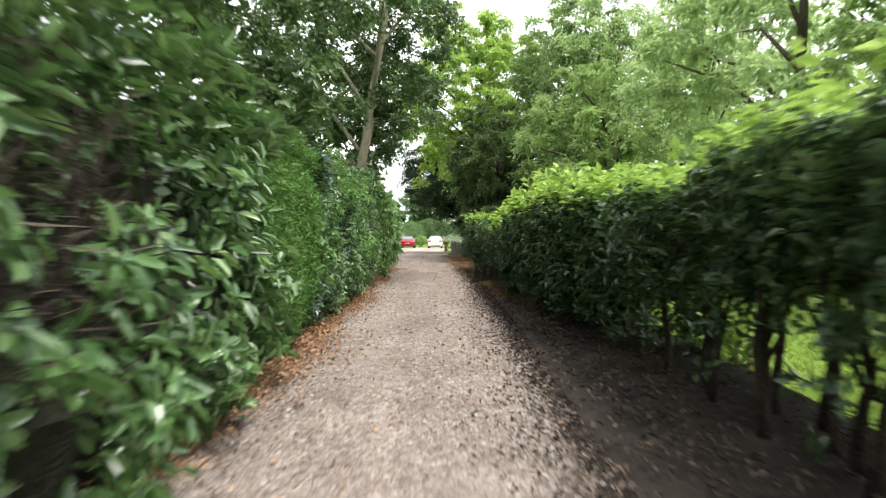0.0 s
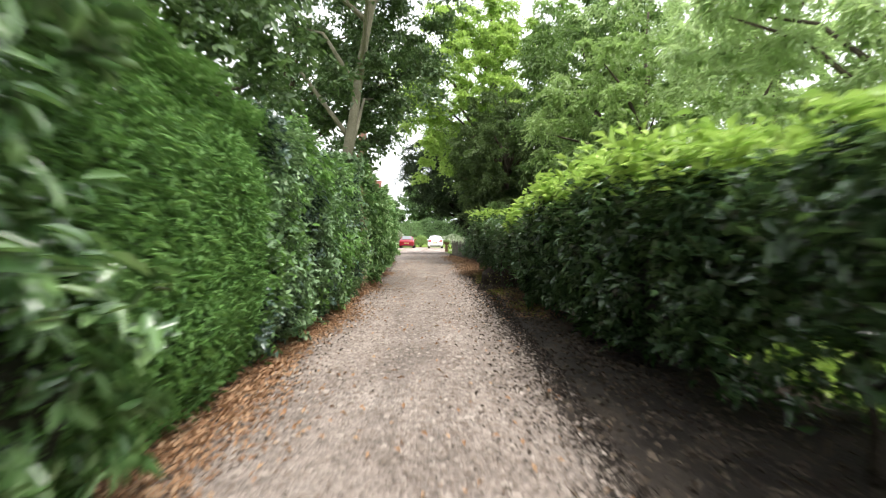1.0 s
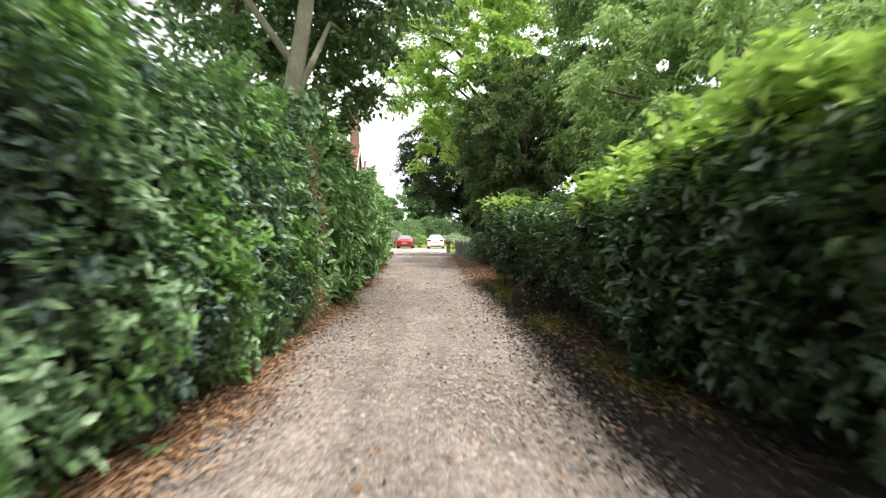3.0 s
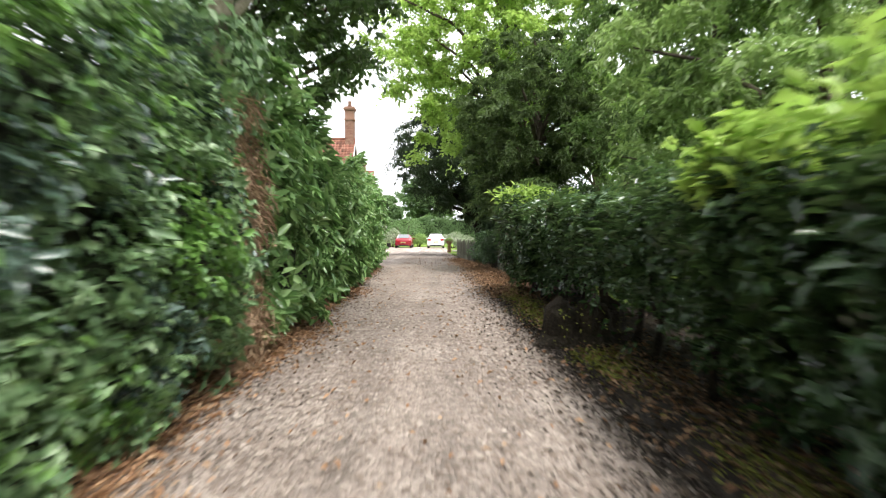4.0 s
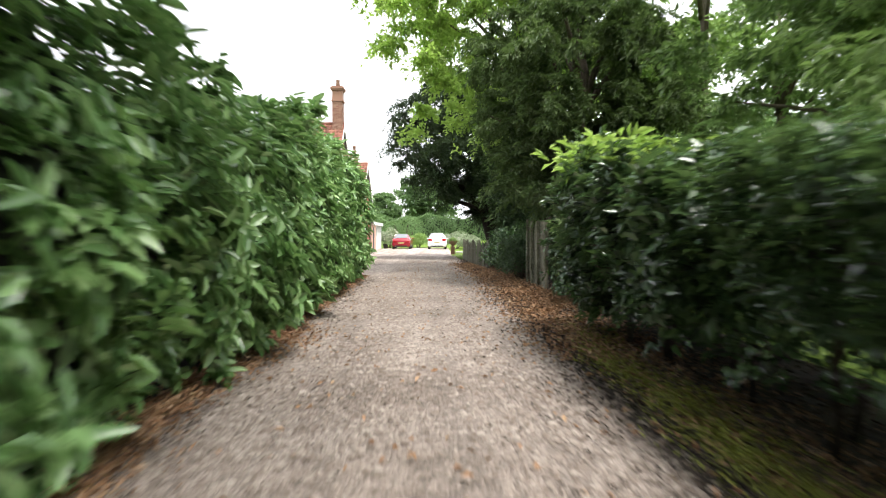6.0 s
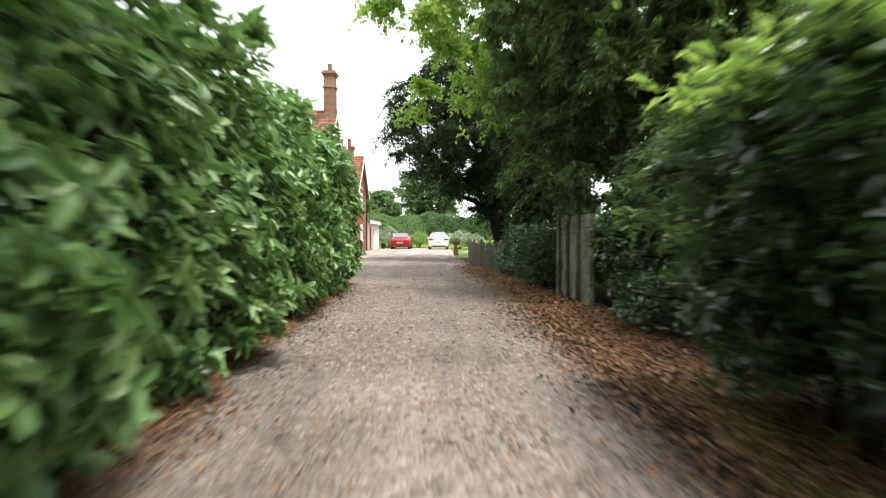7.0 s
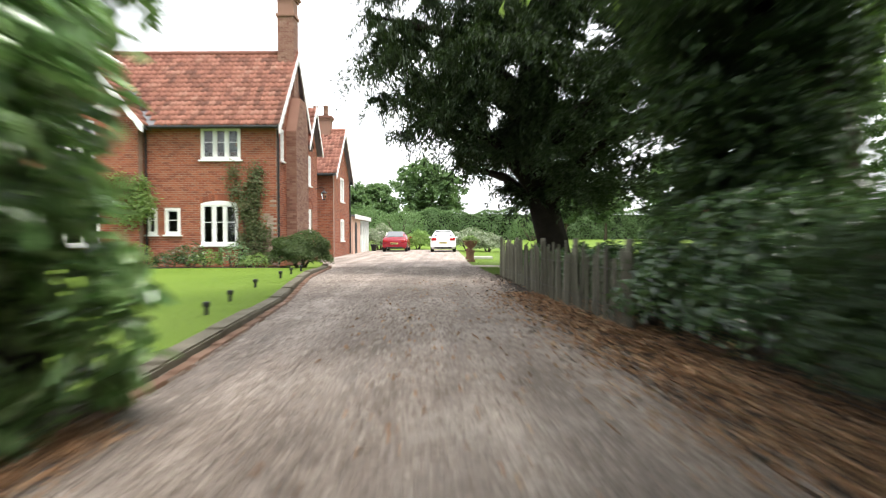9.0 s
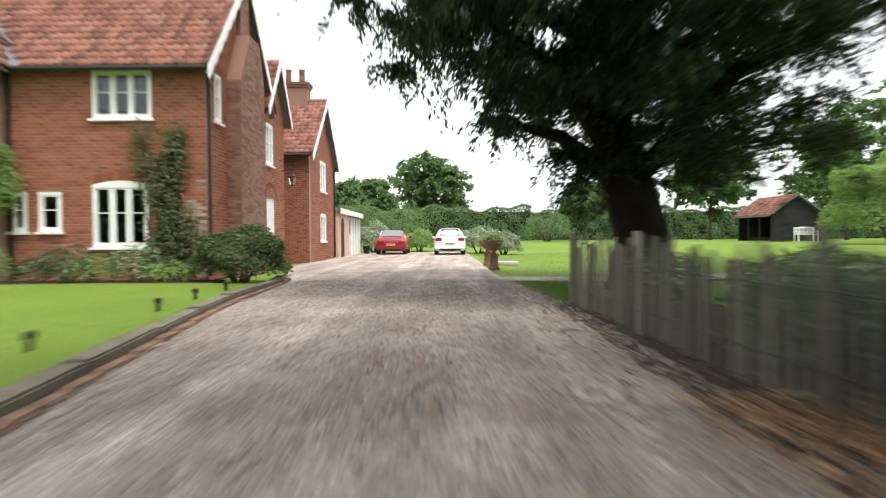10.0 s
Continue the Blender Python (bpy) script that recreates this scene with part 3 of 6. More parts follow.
def shrub(name, label, x, y, z0, rx, ry, h, count, leaf, material, seed, fine=False, bloom=0, stems=5, category="shrub", low=0.05, group=""):
    rng = np.random.default_rng(seed)
    rnd = random.Random(seed)
    th = thing(name, (x, y, z0), label, category, group)
    d = unit(rng.normal(0, 1, (count, 3)))
    d[:, 2] = np.abs(d[:, 2]) * 1.0 - 0.25 * (rng.uniform(0, 1, count) < 0.45)
    d = unit(d)
    w = 1 + 0.13 * np.sin(d[:, 0] * 5 + seed) * np.sin(d[:, 1] * 6 + seed) + 0.12 * np.sin(d[:, 2] * 7 + d[:, 0] * 4)
    u = 1 - rng.exponential(0.12, count)
    p = np.array([x, y, z0 + h * 0.35]) + d * (w * np.clip(u, 0.1, 1))[:, None] * np.array([rx, ry, h * 0.65])
    p[:, 2] = np.maximum(p[:, 2], z0 + low)
    part("foliage", leaves("foliage", p, d * 0.6 + (0, 0, 0.5) + rng.normal(0, 0.5, d.shape), d * 0.6 + rng.normal(0, 0.6, d.shape), leaf[0], leaf[1], rng, fine), material, th)
    for i in range(stems):
        a = 2 * math.pi * i / stems
        stem(th, "stem", (x + 0.1 * rx * math.cos(a), y + 0.1 * ry * math.sin(a), z0 - 0.05), (x + 0.6 * rx * math.cos(a), y + 0.6 * ry * math.sin(a), z0 + 0.75 * h), 0.02 + 0.012 * h, rnd, M_BARK, 0.05, "", 5)
    if bloom:
        m = (d[:, 2] > 0.0)
        q = p[m][:bloom] + d[m][:bloom] * 0.05
        part("blossom", leaves("blossom", q, d[m][:bloom] + rng.normal(0, 0.3, q.shape), rng.normal(0, 1, q.shape), 0.09, 0.09, rng), M_BLOSSOM, th, "pale blossom")
    return th


# ---- ground ----
def sstep(a, b, v):
    q = min(1, max(0, (v - a) / (b - a)))
    return q * q * (3 - 2 * q)


def rise(x, y):
    """Height of the land: level along the drive, climbing gently over the far lawn."""
    return 0.62 * max(sstep(3, 15, x) * sstep(44, 58, y), sstep(76, 100, y))


def left_edge(y):
    return float(np.interp(y, [-20, 4, 10, 17, 24, 36, 42, 44, 48, 53, 60], [-1.75, -1.8, -1.95, -2.2, -2.55, -3.05, -3.6, -3.95, -4.6, -4.9, -6.9]))


def right_edge(y):
    return float(np.interp(y, [-20, 2, 9, 18, 24, 30, 36, 42, 48.5, 56, 65], [0.85, 0.88, 1.02, 1.03, 0.95, 0.95, 0.75, 0.45, 0.5, 0.15, 0.2]))


def sheet(name, xs_of, ys, material, label, category, zf, cols=8):
    """A strip along y between two edges, with a height for each place."""
    bm = bmesh.new()
    prev = None
    for yy in ys:
        a, b = xs_of(yy)
        row = [bm.verts.new((a + (b - a) * i / cols, yy, zf(a + (b - a) * i / cols, yy, i / cols))) for i in range(cols + 1)]
        if prev:
            for i in range(cols):
                bm.faces.new((prev[i], prev[i + 1], row[i + 1], row[i]))
        prev = row
    return struct(name, bm, material, label, category, smooth=True)


GX = [-500, -200, -80, -40, -25, -15, -10, -6, -3, 0, 3, 5, 7, 9, 11, 13, 15, 18, 24, 34, 50, 90, 200, 500]
GY = [-300, -100, -40, -15, 0, 15, 30, 40, 44, 47, 50, 53, 56, 59, 64, 70, 76, 80, 84, 88, 92, 96, 100, 110, 130, 200, 400, 900]
bm = bmesh.new()
gv = [[bm.verts.new((x, y, rise(x, y) - 0.03)) for x in GX] for y in GY]
for i in range(len(GY) - 1):
    for k in range(len(GX) - 1):
        bm.faces.new((gv[i][k], gv[i][k + 1], gv[i + 1][k + 1], gv[i + 1][k]))
struct("ground", bm, M_LAWN, "mown green grass land round the drive", "ground", smooth=True)


def wob(y, s):
    return 0.08 * noise.noise((y * 1.3, s, 0)) + 0.05 * noise.noise((y * 4.0, s, 3))


YS = [-14 + 0.4 * i for i in range(int((66.4 + 14) / 0.4) + 1)]
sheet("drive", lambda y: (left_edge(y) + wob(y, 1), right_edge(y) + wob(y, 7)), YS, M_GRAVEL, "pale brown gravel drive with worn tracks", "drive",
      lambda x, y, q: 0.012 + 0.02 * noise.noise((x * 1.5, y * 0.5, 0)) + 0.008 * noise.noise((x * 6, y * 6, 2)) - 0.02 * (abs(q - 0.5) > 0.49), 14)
sheet("forecourt", lambda y: (-6.9 + 0.6 * (y > 77), 0.15 + 0.3 * wob(y, 3)), [66.4 + 0.6 * i for i in range(25)], M_GRAVEL, "gravel forecourt where the cars stand", "forecourt",
      lambda x, y, q: 0.012 + 0.015 * noise.noise((x, y, 5)), 8)
sheet("side_path", lambda y: (0.05, 9.5), [52.5 + 0.2 * i for i in range(9)], M_GRAVEL, "narrow gravel path crossing the verge", "path",
      lambda x, y, q: 0.006 + rise(x, y) + 0.01 * noise.noise((x, y, 9)), 24)
sheet("verge_left", lambda y: (left_edge(y) - 1.6, left_edge(y) + 0.12 + wob(y, 1)), [y for y in YS if y < 35.5], M_SOIL, "bare soil strewn with dead leaves under the hedge", "verge",
      lambda x, y, q: 0.004 + 0.09 * (1 - q) ** 2 + 0.03 * noise.noise((x * 2, y * 2, 4)) * (1 - q), 8)
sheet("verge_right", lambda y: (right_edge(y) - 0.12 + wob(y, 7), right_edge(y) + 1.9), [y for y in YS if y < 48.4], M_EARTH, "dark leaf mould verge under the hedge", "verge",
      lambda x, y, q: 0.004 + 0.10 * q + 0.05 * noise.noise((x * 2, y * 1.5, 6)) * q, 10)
# ---- hedges beside the drive ----
def const(v):
    return lambda y: v + 0 * np.asarray(y, dtype=float)


def prof(ys, vs):
    return lambda y: np.interp(y, ys, vs)


L_FACE = prof([-12, 4, 10, 17, 24, 30, 36], [-1.55, -1.55, -1.72, -1.85, -2.2, -2.45, -2.75])
hedge("laurel_hedge", "tall glossy cherry laurel hedge beside the gravel drive", -2.5, 5.4, lambda y: L_FACE(y) + 0.18, 1, 1.5, prof([-8, 0, 3.0, 4.6, 5.4], [2.9, 2.7, 2.55, 2.4, 1.95]), const(0.12), 11000, (0.155, 0.06), M_LAUREL, 3, 0.34, True, under=0.1, spread=0.2, droop=0.25, spray=7, soft_top=0.7, bare=lambda y, z: 0.62 * np.exp(-((y - 2.35) / 0.7) ** 2 - ((z - 1.25) / 0.5) ** 2))
trn = np.random.default_rng(78)
n = 1100
tp = np.stack([-1.72 + trn.normal(0, 0.12, n), trn.normal(2.35, 0.5, n), np.clip(trn.normal(1.2, 0.42, n), 0.1, 2.2)], axis=1)
th = thing("bare_twigs", (-1.72, 2.35, 0), "brown bare twigs inside the laurel", "twigs")
part("twigs", leaves("twigs", tp, trn.normal(0, 1, tp.shape) + (0.8, 0, 0), trn.normal(0, 0.5, tp.shape) + (0.5, 0.3, 0.5), 0.26, 0.009, trn, fold=0.02), M_BARK, th)["kind"] = "stuff"
for k in range(7):
    stem(th, "stem", (-1.95, 1.6 + 0.24 * k, 0.0), (-1.7 + 0.1 * (k % 3), 1.75 + 0.22 * k, 2.0), 0.018, random.Random(90 + k), M_BARK, 0.12, "", 5)
hedge("cypress_hedge", "clipped bright green cypress hedge with feathery sprays", 5.1, 8.6, lambda y: L_FACE(y) - 0.1, 1, 1.1, const(2.47), const(0.10), 42000, (0.085, 0.02), M_YEWHEDGE, 5, 0.06, False, under=0.2, droop=-0.8, spread=0.07)
hedge("mixed_hedge", "grey-green mixed holly and privet hedge with ivy", 8.5, 15.75, L_FACE, 1, 1.2, prof([8.5, 12, 15.6], [2.6, 2.5, 2.6]), const(0.10), 36000, (0.085, 0.048), M_PRIVET, 7, 0.26, False, under=0.25, spread=0.15, spray=5, mixed=(("ivy", "bright green ivy grown through the hedge", M_IVY, 0.13, 1.1), ("holly", "blue-grey holly in the hedge", M_HOLLY, 0.24, 1.0)))
hedge("laurel_hedge", "long glossy laurel hedge with brown leaves at its foot", 17.2, 35.2, L_FACE, 1, 1.3, prof([17.4, 19.4, 20.3, 20.9, 22.4, 24, 26, 33, 35.2], [3.0, 2.95, 2.7, 2.35, 2.4, 2.75, 2.97, 3.0, 2.65]), const(0.12), 31000, (0.175, 0.078), M_LAUREL_LONG, 9, 0.42, True, under=0.3, spread=0.2, droop=0.25, spray=7, soft_top=0.5)

R_FACE = prof([-12, 0, 6, 10, 14, 20, 26.5], [2.05, 2.0, 1.9, 1.75, 1.62, 1.52, 1.42])
hedge("tall_hedge", "dark broadleaf hedge on bare stems, bright on top", -3, 6.6, lambda y: R_FACE(y) + 0.05, -1, 1.5, prof([-8, 3, 4.5, 6.6], [2.05, 1.95, 1.75, 1.8]), prof([-8, 2.5, 5.0, 6.6], [1.0, 1.0, 0.95, 0.8]), 22000, (0.115, 0.055), M_HEDGE_R, 13, 0.22, False, shoots=70, fresh=0.06, lean=0.36, spread=0.18, spray=6)
hedge("tall_hedge", "dark broadleaf hedge with bright young growth on top", 6.6, 14.6, R_FACE, -1, 1.1, prof([6.6, 8.5, 11, 13.2, 14.6], [1.8, 1.93, 1.85, 1.7, 1.52]), prof([6.6, 7.3, 8.4, 14], [0.75, 0.6, 0.2, 0.2]), 25000, (0.12, 0.057), M_HEDGE_R, 15, 0.26, False, shoots=420, fresh=0.2, lean=0.42, spread=0.18, spray=6)
hedge("tall_hedge", "dark broadleaf hedge on bare stems beside the verge", 14.4, 21.2, R_FACE, -1, 1.4, prof([14.4, 16.5, 18, 20, 21.2], [1.55, 1.6, 1.6, 1.68, 1.8]), prof([14.4, 15.6, 16.4, 20.6, 21.2], [0.3, 0.5, 0.92, 0.88, 0.6]), 24000, (0.095, 0.046), M_HEDGE_R, 17, 0.15, False, lean=0.36, spread=0.18, spray=6)
hedge("tall_hedge", "dark glossy hedge end with lime green young growth on top", 20.8, 24.5, lambda y: R_FACE(y) - 0.1, -1, 1.5, prof([20.8, 22, 23.5, 24.5], [1.7, 1.85, 2.0, 2.05]), prof([20.8, 22.5, 24.0, 24.5], [0.85, 0.72, 0.45, 0.2]), 15000, (0.13, 0.06), M_HEDGE_R, 18, 0.2, False, shoots=70, fresh=0.14, lean=0.4, spread=0.2, spray=6, where=lambda y: np.clip((y - 22.4) / 1.2, 0.08, 1))

# added out of view, so that the front panes reflect dark leaves instead of sky
hedge("boundary_hedge", "unseen tall dark hedge added for the front windows to mirror", 2, 60, const(-27.0), 1, 2.0, const(6.5), const(0.1), 9000, (0.5, 0.3), M_TREE_DARK, 19, 0.4)

# bare stems that carry the hedge
stems_rng = random.Random(21)
grow = [(2.15, 1.2), (2.35, 2.1), (2.1, 2.9), (2.3, 3.5), (2.2, 4.1), (2.45, 4.5), (2.2, 4.95), (2.35, 5.4), (2.0, 0.2), (2.25, 3.2), (2.05, 3.8), (2.4, 4.3), (2.1, 4.7), (2.3, 5.2), (2.15, 5.7), (2.45, 2.5), (2.15, 1.7), (2.5, 3.9), (1.75, 15.2), (1.8, 16.6), (1.95, 17.6), (1.75, 18.3), (2.0, 19.0), (1.8, 19.6), (1.95, 20.3), (1.75, 21.0), (2.0, 21.8), (1.7, 22.4), (1.9, 22.9), (1.65, 23.4), (1.8, 23.9), (1.85, 21.4), (1.65, 20.0)]
for k, (sx, sy) in enumerate(grow):
    th = thing("hedge_stem", (sx, sy, 0.05), "thin dark bare stem rising into the hedge", "stem", "hedge stems")
    stem(th, "trunk", (sx, sy, 0.0), (sx + stems_rng.uniform(-0.15, 0.25), sy + stems_rng.uniform(-0.3, 0.3), 1.5), stems_rng.uniform(0.02, 0.034), stems_rng, M_STUMP, 0.06)
    stem(th, "side_branch", (sx, sy, 0.55), (sx + stems_rng.uniform(-0.3, 0.4), sy + stems_rng.uniform(-0.5, 0.5), 1.45), 0.013, stems_rng, M_STUMP, 0.06, "", 5)

# broad old stump on the verge, ridged and broken
th = thing("tree_stump", (1.36, 17.6, 0), "broad dark broken tree stump with moss at the drive's edge", "stump")
bm = bmesh.new()
srn = random.Random(5)
rings = []
for q, rr in ((-0.03, 0.5), (0.08, 0.42), (0.2, 0.37), (0.34, 0.36), (0.46, 0.35), (0.5, 0.26), (0.33, 0.16)):
    row = []
    for k in range(40):
        a = 2 * math.pi * k / 40
        r2 = rr * (1 + 0.1 * math.sin(4 * a + 1) + 0.09 * math.sin(11 * a) + srn.uniform(-0.06, 0.06))
        row.append(bm.verts.new((1.36 + 1.12 * r2 * math.cos(a), 17.6 + 0.85 * r2 * math.sin(a), q + (0.09 * math.sin(3 * a) + srn.uniform(-0.07, 0.07)) * max(0, q) * 1.6)))
    rings.append(row)
for a, b in zip(rings, rings[1:]):
    for k in range(40):
        bm.faces.new((a[k], a[(k + 1) % 40], b[(k + 1) % 40], b[k]))
bm.faces.new(rings[-1])
part("wood", bm, M_STUMP, th)
mr = np.random.default_rng(8)
an, hh = mr.uniform(0, 6.28, 160), mr.uniform(0, 1, 160) ** 0.5
mp = np.stack([1.36 + np.cos(an) * (0.5 - 0.13 * hh), 17.6 + np.sin(an) * (0.4 - 0.1 * hh), 0.03 + 0.45 * hh], axis=1)
part("moss", leaves("moss", mp, np.stack([np.cos(an), np.sin(an), 0.6 + 0 * an], axis=1), mr.normal(0, 1, mp.shape), 0.028, 0.018, mr), M_MOSS, th, "green moss")["kind"] = "stuff"

# ---- trees over the drive ----
tree("drive_tree", "tall dark-leaved tree with a pale leaning trunk in the hedge", -2.65, 16.1, 0, 11, (-2.6, 17.5, 8.4, 3.5, 4.5, 4.6), 135, 320, (0.14, 0.09), M_TREE_DARK, 31, 0.15, (1.6, 0.5), M_PALEBARK, 10, clump=0.17, hang=0.3, cut=lambda c: not (c[1] < 17.6 and c[2] < 9 and abs(c[0] + 2.15 - 0.2 * (17 - c[1])) < 0.28))
rngd = np.random.default_rng(77)
th = thing("dead_ivy", (-2.5, 16.7, 0), "brown dead ivy and dry twigs clinging to a trunk", "dead ivy")
for pname, plabel, n, ln, wd in (("dry_leaves", "", 9000, 0.062, 0.034), ("dry_matting", "matted thin dry twigs", 14000, 0.22, 0.012)):
    an, hz = rngd.uniform(0, 6.28, n), rngd.uniform(0.02, 2.55, n)
    pp = np.stack([-2.5 + 0.42 * np.cos(an) + rngd.normal(0, 0.07, n) + 0.06 * np.sin(hz * 5), 16.5 + 0.52 * np.sin(an) + rngd.normal(0, 0.1, n), hz], axis=1)
    part(pname, leaves(pname, pp, np.stack([np.cos(an), np.sin(an), 0.3 + 0 * an], axis=1) + rngd.normal(0, 0.5, pp.shape), rngd.normal(0, 0.6, pp.shape) - (0, 0, 0.6), ln, wd, rngd, fold=0.02), M_DEADIVY, th, plabel)["kind"] = "stuff"
part("ivy_mat", tube(bmesh.new(), [(-2.55, 16.3, 0), (-2.5, 16.35, 0.8), (-2.55, 16.35, 1.6), (-2.6, 16.4, 2.4)], [0.34, 0.3, 0.32, 0.2], 12, 0.12, random.Random(6)), M_BARK, th, "matted brown stems")
part("ivy_mat", tube(bmesh.new(), [(-2.5, 16.75, 0), (-2.5, 16.75, 0.8), (-2.55, 16.8, 1.6), (-2.55, 16.85, 2.3)], [0.36, 0.33, 0.34, 0.26], 12, 0.12, random.Random(4)), M_BARK, th, "matted brown stems")

an, hz = rngd.uniform(0, 6.28, 1500), 3.2 - rngd.exponential(0.35, 1500)
hz = np.maximum(hz, 0.2)
pp = np.stack([-2.5 + 0.45 * np.cos(an) + rngd.normal(0, 0.1, 1500), 16.5 + 0.58 * np.sin(an) + rngd.normal(0, 0.1, 1500), hz], axis=1)
part("live_ivy", leaves("live_ivy", pp, np.stack([np.cos(an), np.sin(an), 0.4 + 0 * an], axis=1) + rngd.normal(0, 0.5, pp.shape), rngd.normal(0, 0.6, pp.shape) - (0, 0, 0.5), 0.13, 0.08, rngd), M_PRIVET, th, "green ivy leaves over the dead growth")["kind"] = "stuff"

for sx, sy, cr, sd in ((-4.9, 3.5, (-3.7, 4.0, 5.1, 2.6, 4.4, 3.0), 33), (-5.0, 10.5, (-4.3, 10.8, 6.6, 2.9, 4.2, 4.2), 35), (-5.4, 22.4, (-3.5, 22.2, 6.6, 3.1, 3.4, 3.2), 37)):
    tree("hedgerow_tree", "dark broadleaf tree standing behind the hedge", sx, sy, 0, 9, cr, 190 if sd == 33 else 100, 220, (0.17, 0.105), M_TREE_DARK, sd, 0.22, (0.3, 0.2), M_BARK, 8, clump=0.17, hang=0.3)

for sx, sy, hh, cr, sd in (
        (5.8, 20.5, 8, (5.4, 20.9, 4.7, 2.6, 4.0, 3.2), 41),
        (7.4, 12.5, 9, (7.2, 12.8, 5.8, 2.9, 4.0, 3.4), 43),
        (9.5, 22.0, 13, (9.0, 22.5, 8.8, 4.2, 5.0, 5.0), 45),
        (6.5, 25.8, 11, (5.6, 25.4, 7.2, 3.1, 3.4, 4.6), 47)):
    # tree 41 wears the dimmed leaf, its shaded underside put into the colour
    tree("light_green_tree", "airy light green tree with drooping sprays", sx, sy, 0, hh, cr, 150, 190, (0.17, 0.068), {41: M_TREE_SOFT, 47: M_TREE_SHADE}.get(sd, M_TREE_LIGHT), sd, 0.16, (0.2, 0.1), M_BARK, 9, droop=0.7, clump=0.17, hang=0.55)
for sx, sy, hh, cr, sd in ((15, 30, 16, (14.0, 30, 10, 5.5, 6, 6.5), 51), (12, 8, 11, (12, 9, 7.0, 5, 6, 5), 53), (20, 16, 14, (20, 17, 8.5, 6, 7, 6), 55), (9, 39, 16, (8.2, 38.5, 10.5, 4.4, 4.2, 6.0), 57)):
    tree("garden_tree", "tall mid-green tree in the garden beyond the hedge", sx, sy, 0, hh, cr, 140, 120, (0.28, 0.15), M_TREE_MID if sd % 4 == 1 else M_TREE_LIGHT, sd, 0.25, (0.2, 0.1), M_BARK, 9, clump=0.17)
tree("ivy_tree", "tall bright green tree with an ivy-clad trunk", 3.2, 38.0, 0, 15, (1.5, 37.6, 9.9, 4.6, 4.2, 6.2), 270, 260, (0.17, 0.11), M_TREE_SUN, 61, 0.28, (-0.5, -0.4), M_BARK, 11, ivy=4500, clump=0.14, hang=0.3, cut=lambda c: c[2] > 4.1 + 0.25 * max(0, c[0] - 2))

# dense dark conifer, its boughs hanging over the edge of the drive and clear of the ground
tree("conifer", "dense dark green conifer with boughs over the drive", 3.2, 31.8, 0, 8.2, (2.9, 31.7, 4.9, 2.75, 2.7, 3.3), 330, 230, (0.16, 0.05), M_CONIFER, 63, 0.24, (-0.2, 0), M_BARK, 14, droop=0.6, clump=0.17, hang=0.5, twig=26, cut=lambda c: c[2] > (2.05 if c[0] < 1.6 else 1.6))

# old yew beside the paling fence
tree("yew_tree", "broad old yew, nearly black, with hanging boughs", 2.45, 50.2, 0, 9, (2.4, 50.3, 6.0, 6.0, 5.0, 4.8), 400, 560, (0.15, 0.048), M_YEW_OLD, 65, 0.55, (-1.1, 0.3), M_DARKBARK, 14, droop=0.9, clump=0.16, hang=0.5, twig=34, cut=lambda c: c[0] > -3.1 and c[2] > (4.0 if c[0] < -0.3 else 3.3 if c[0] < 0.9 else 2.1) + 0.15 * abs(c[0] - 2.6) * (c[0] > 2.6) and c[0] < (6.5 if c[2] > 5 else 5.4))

# shrubs under the trees
for sx, sy, rx, ry, hh, n, mm, sd in ((2.5, 34.6, 1.1, 1.4, 1.35, 5500, M_YEW, 71), (2.3, 37.2, 1.2, 1.6, 1.6, 5000, M_HEDGE_R, 73), (2.1, 39.6, 0.7, 1.1, 0.85, 3000, M_HEDGE_R, 75), (3.1, 29.4, 0.8, 1.1, 2.4, 6000, M_HEDGE_R, 78), (4.2, 36, 1.3, 1.6, 1.3, 4000, M_HEDGE_R, 79), (5.0, 37.2, 1.1, 1.5, 2.5, 5000, M_HEDGE_R, 80), (3.3, 26.6, 0.8, 1.6, 2.5, 5000, M_HEDGE_R, 84), (4.2, 40.5, 1.2, 1.6, 1.2, 4000, M_HEDGE_R, 81), (4.6, 31.5, 1.3, 2.0, 1.3, 5000, M_HEDGE_R, 83)):
    shrub("shrub", "dark green shrub growing under the trees", sx, sy, 0.05, rx, ry, hh, n, (0.12, 0.055), mm, sd)

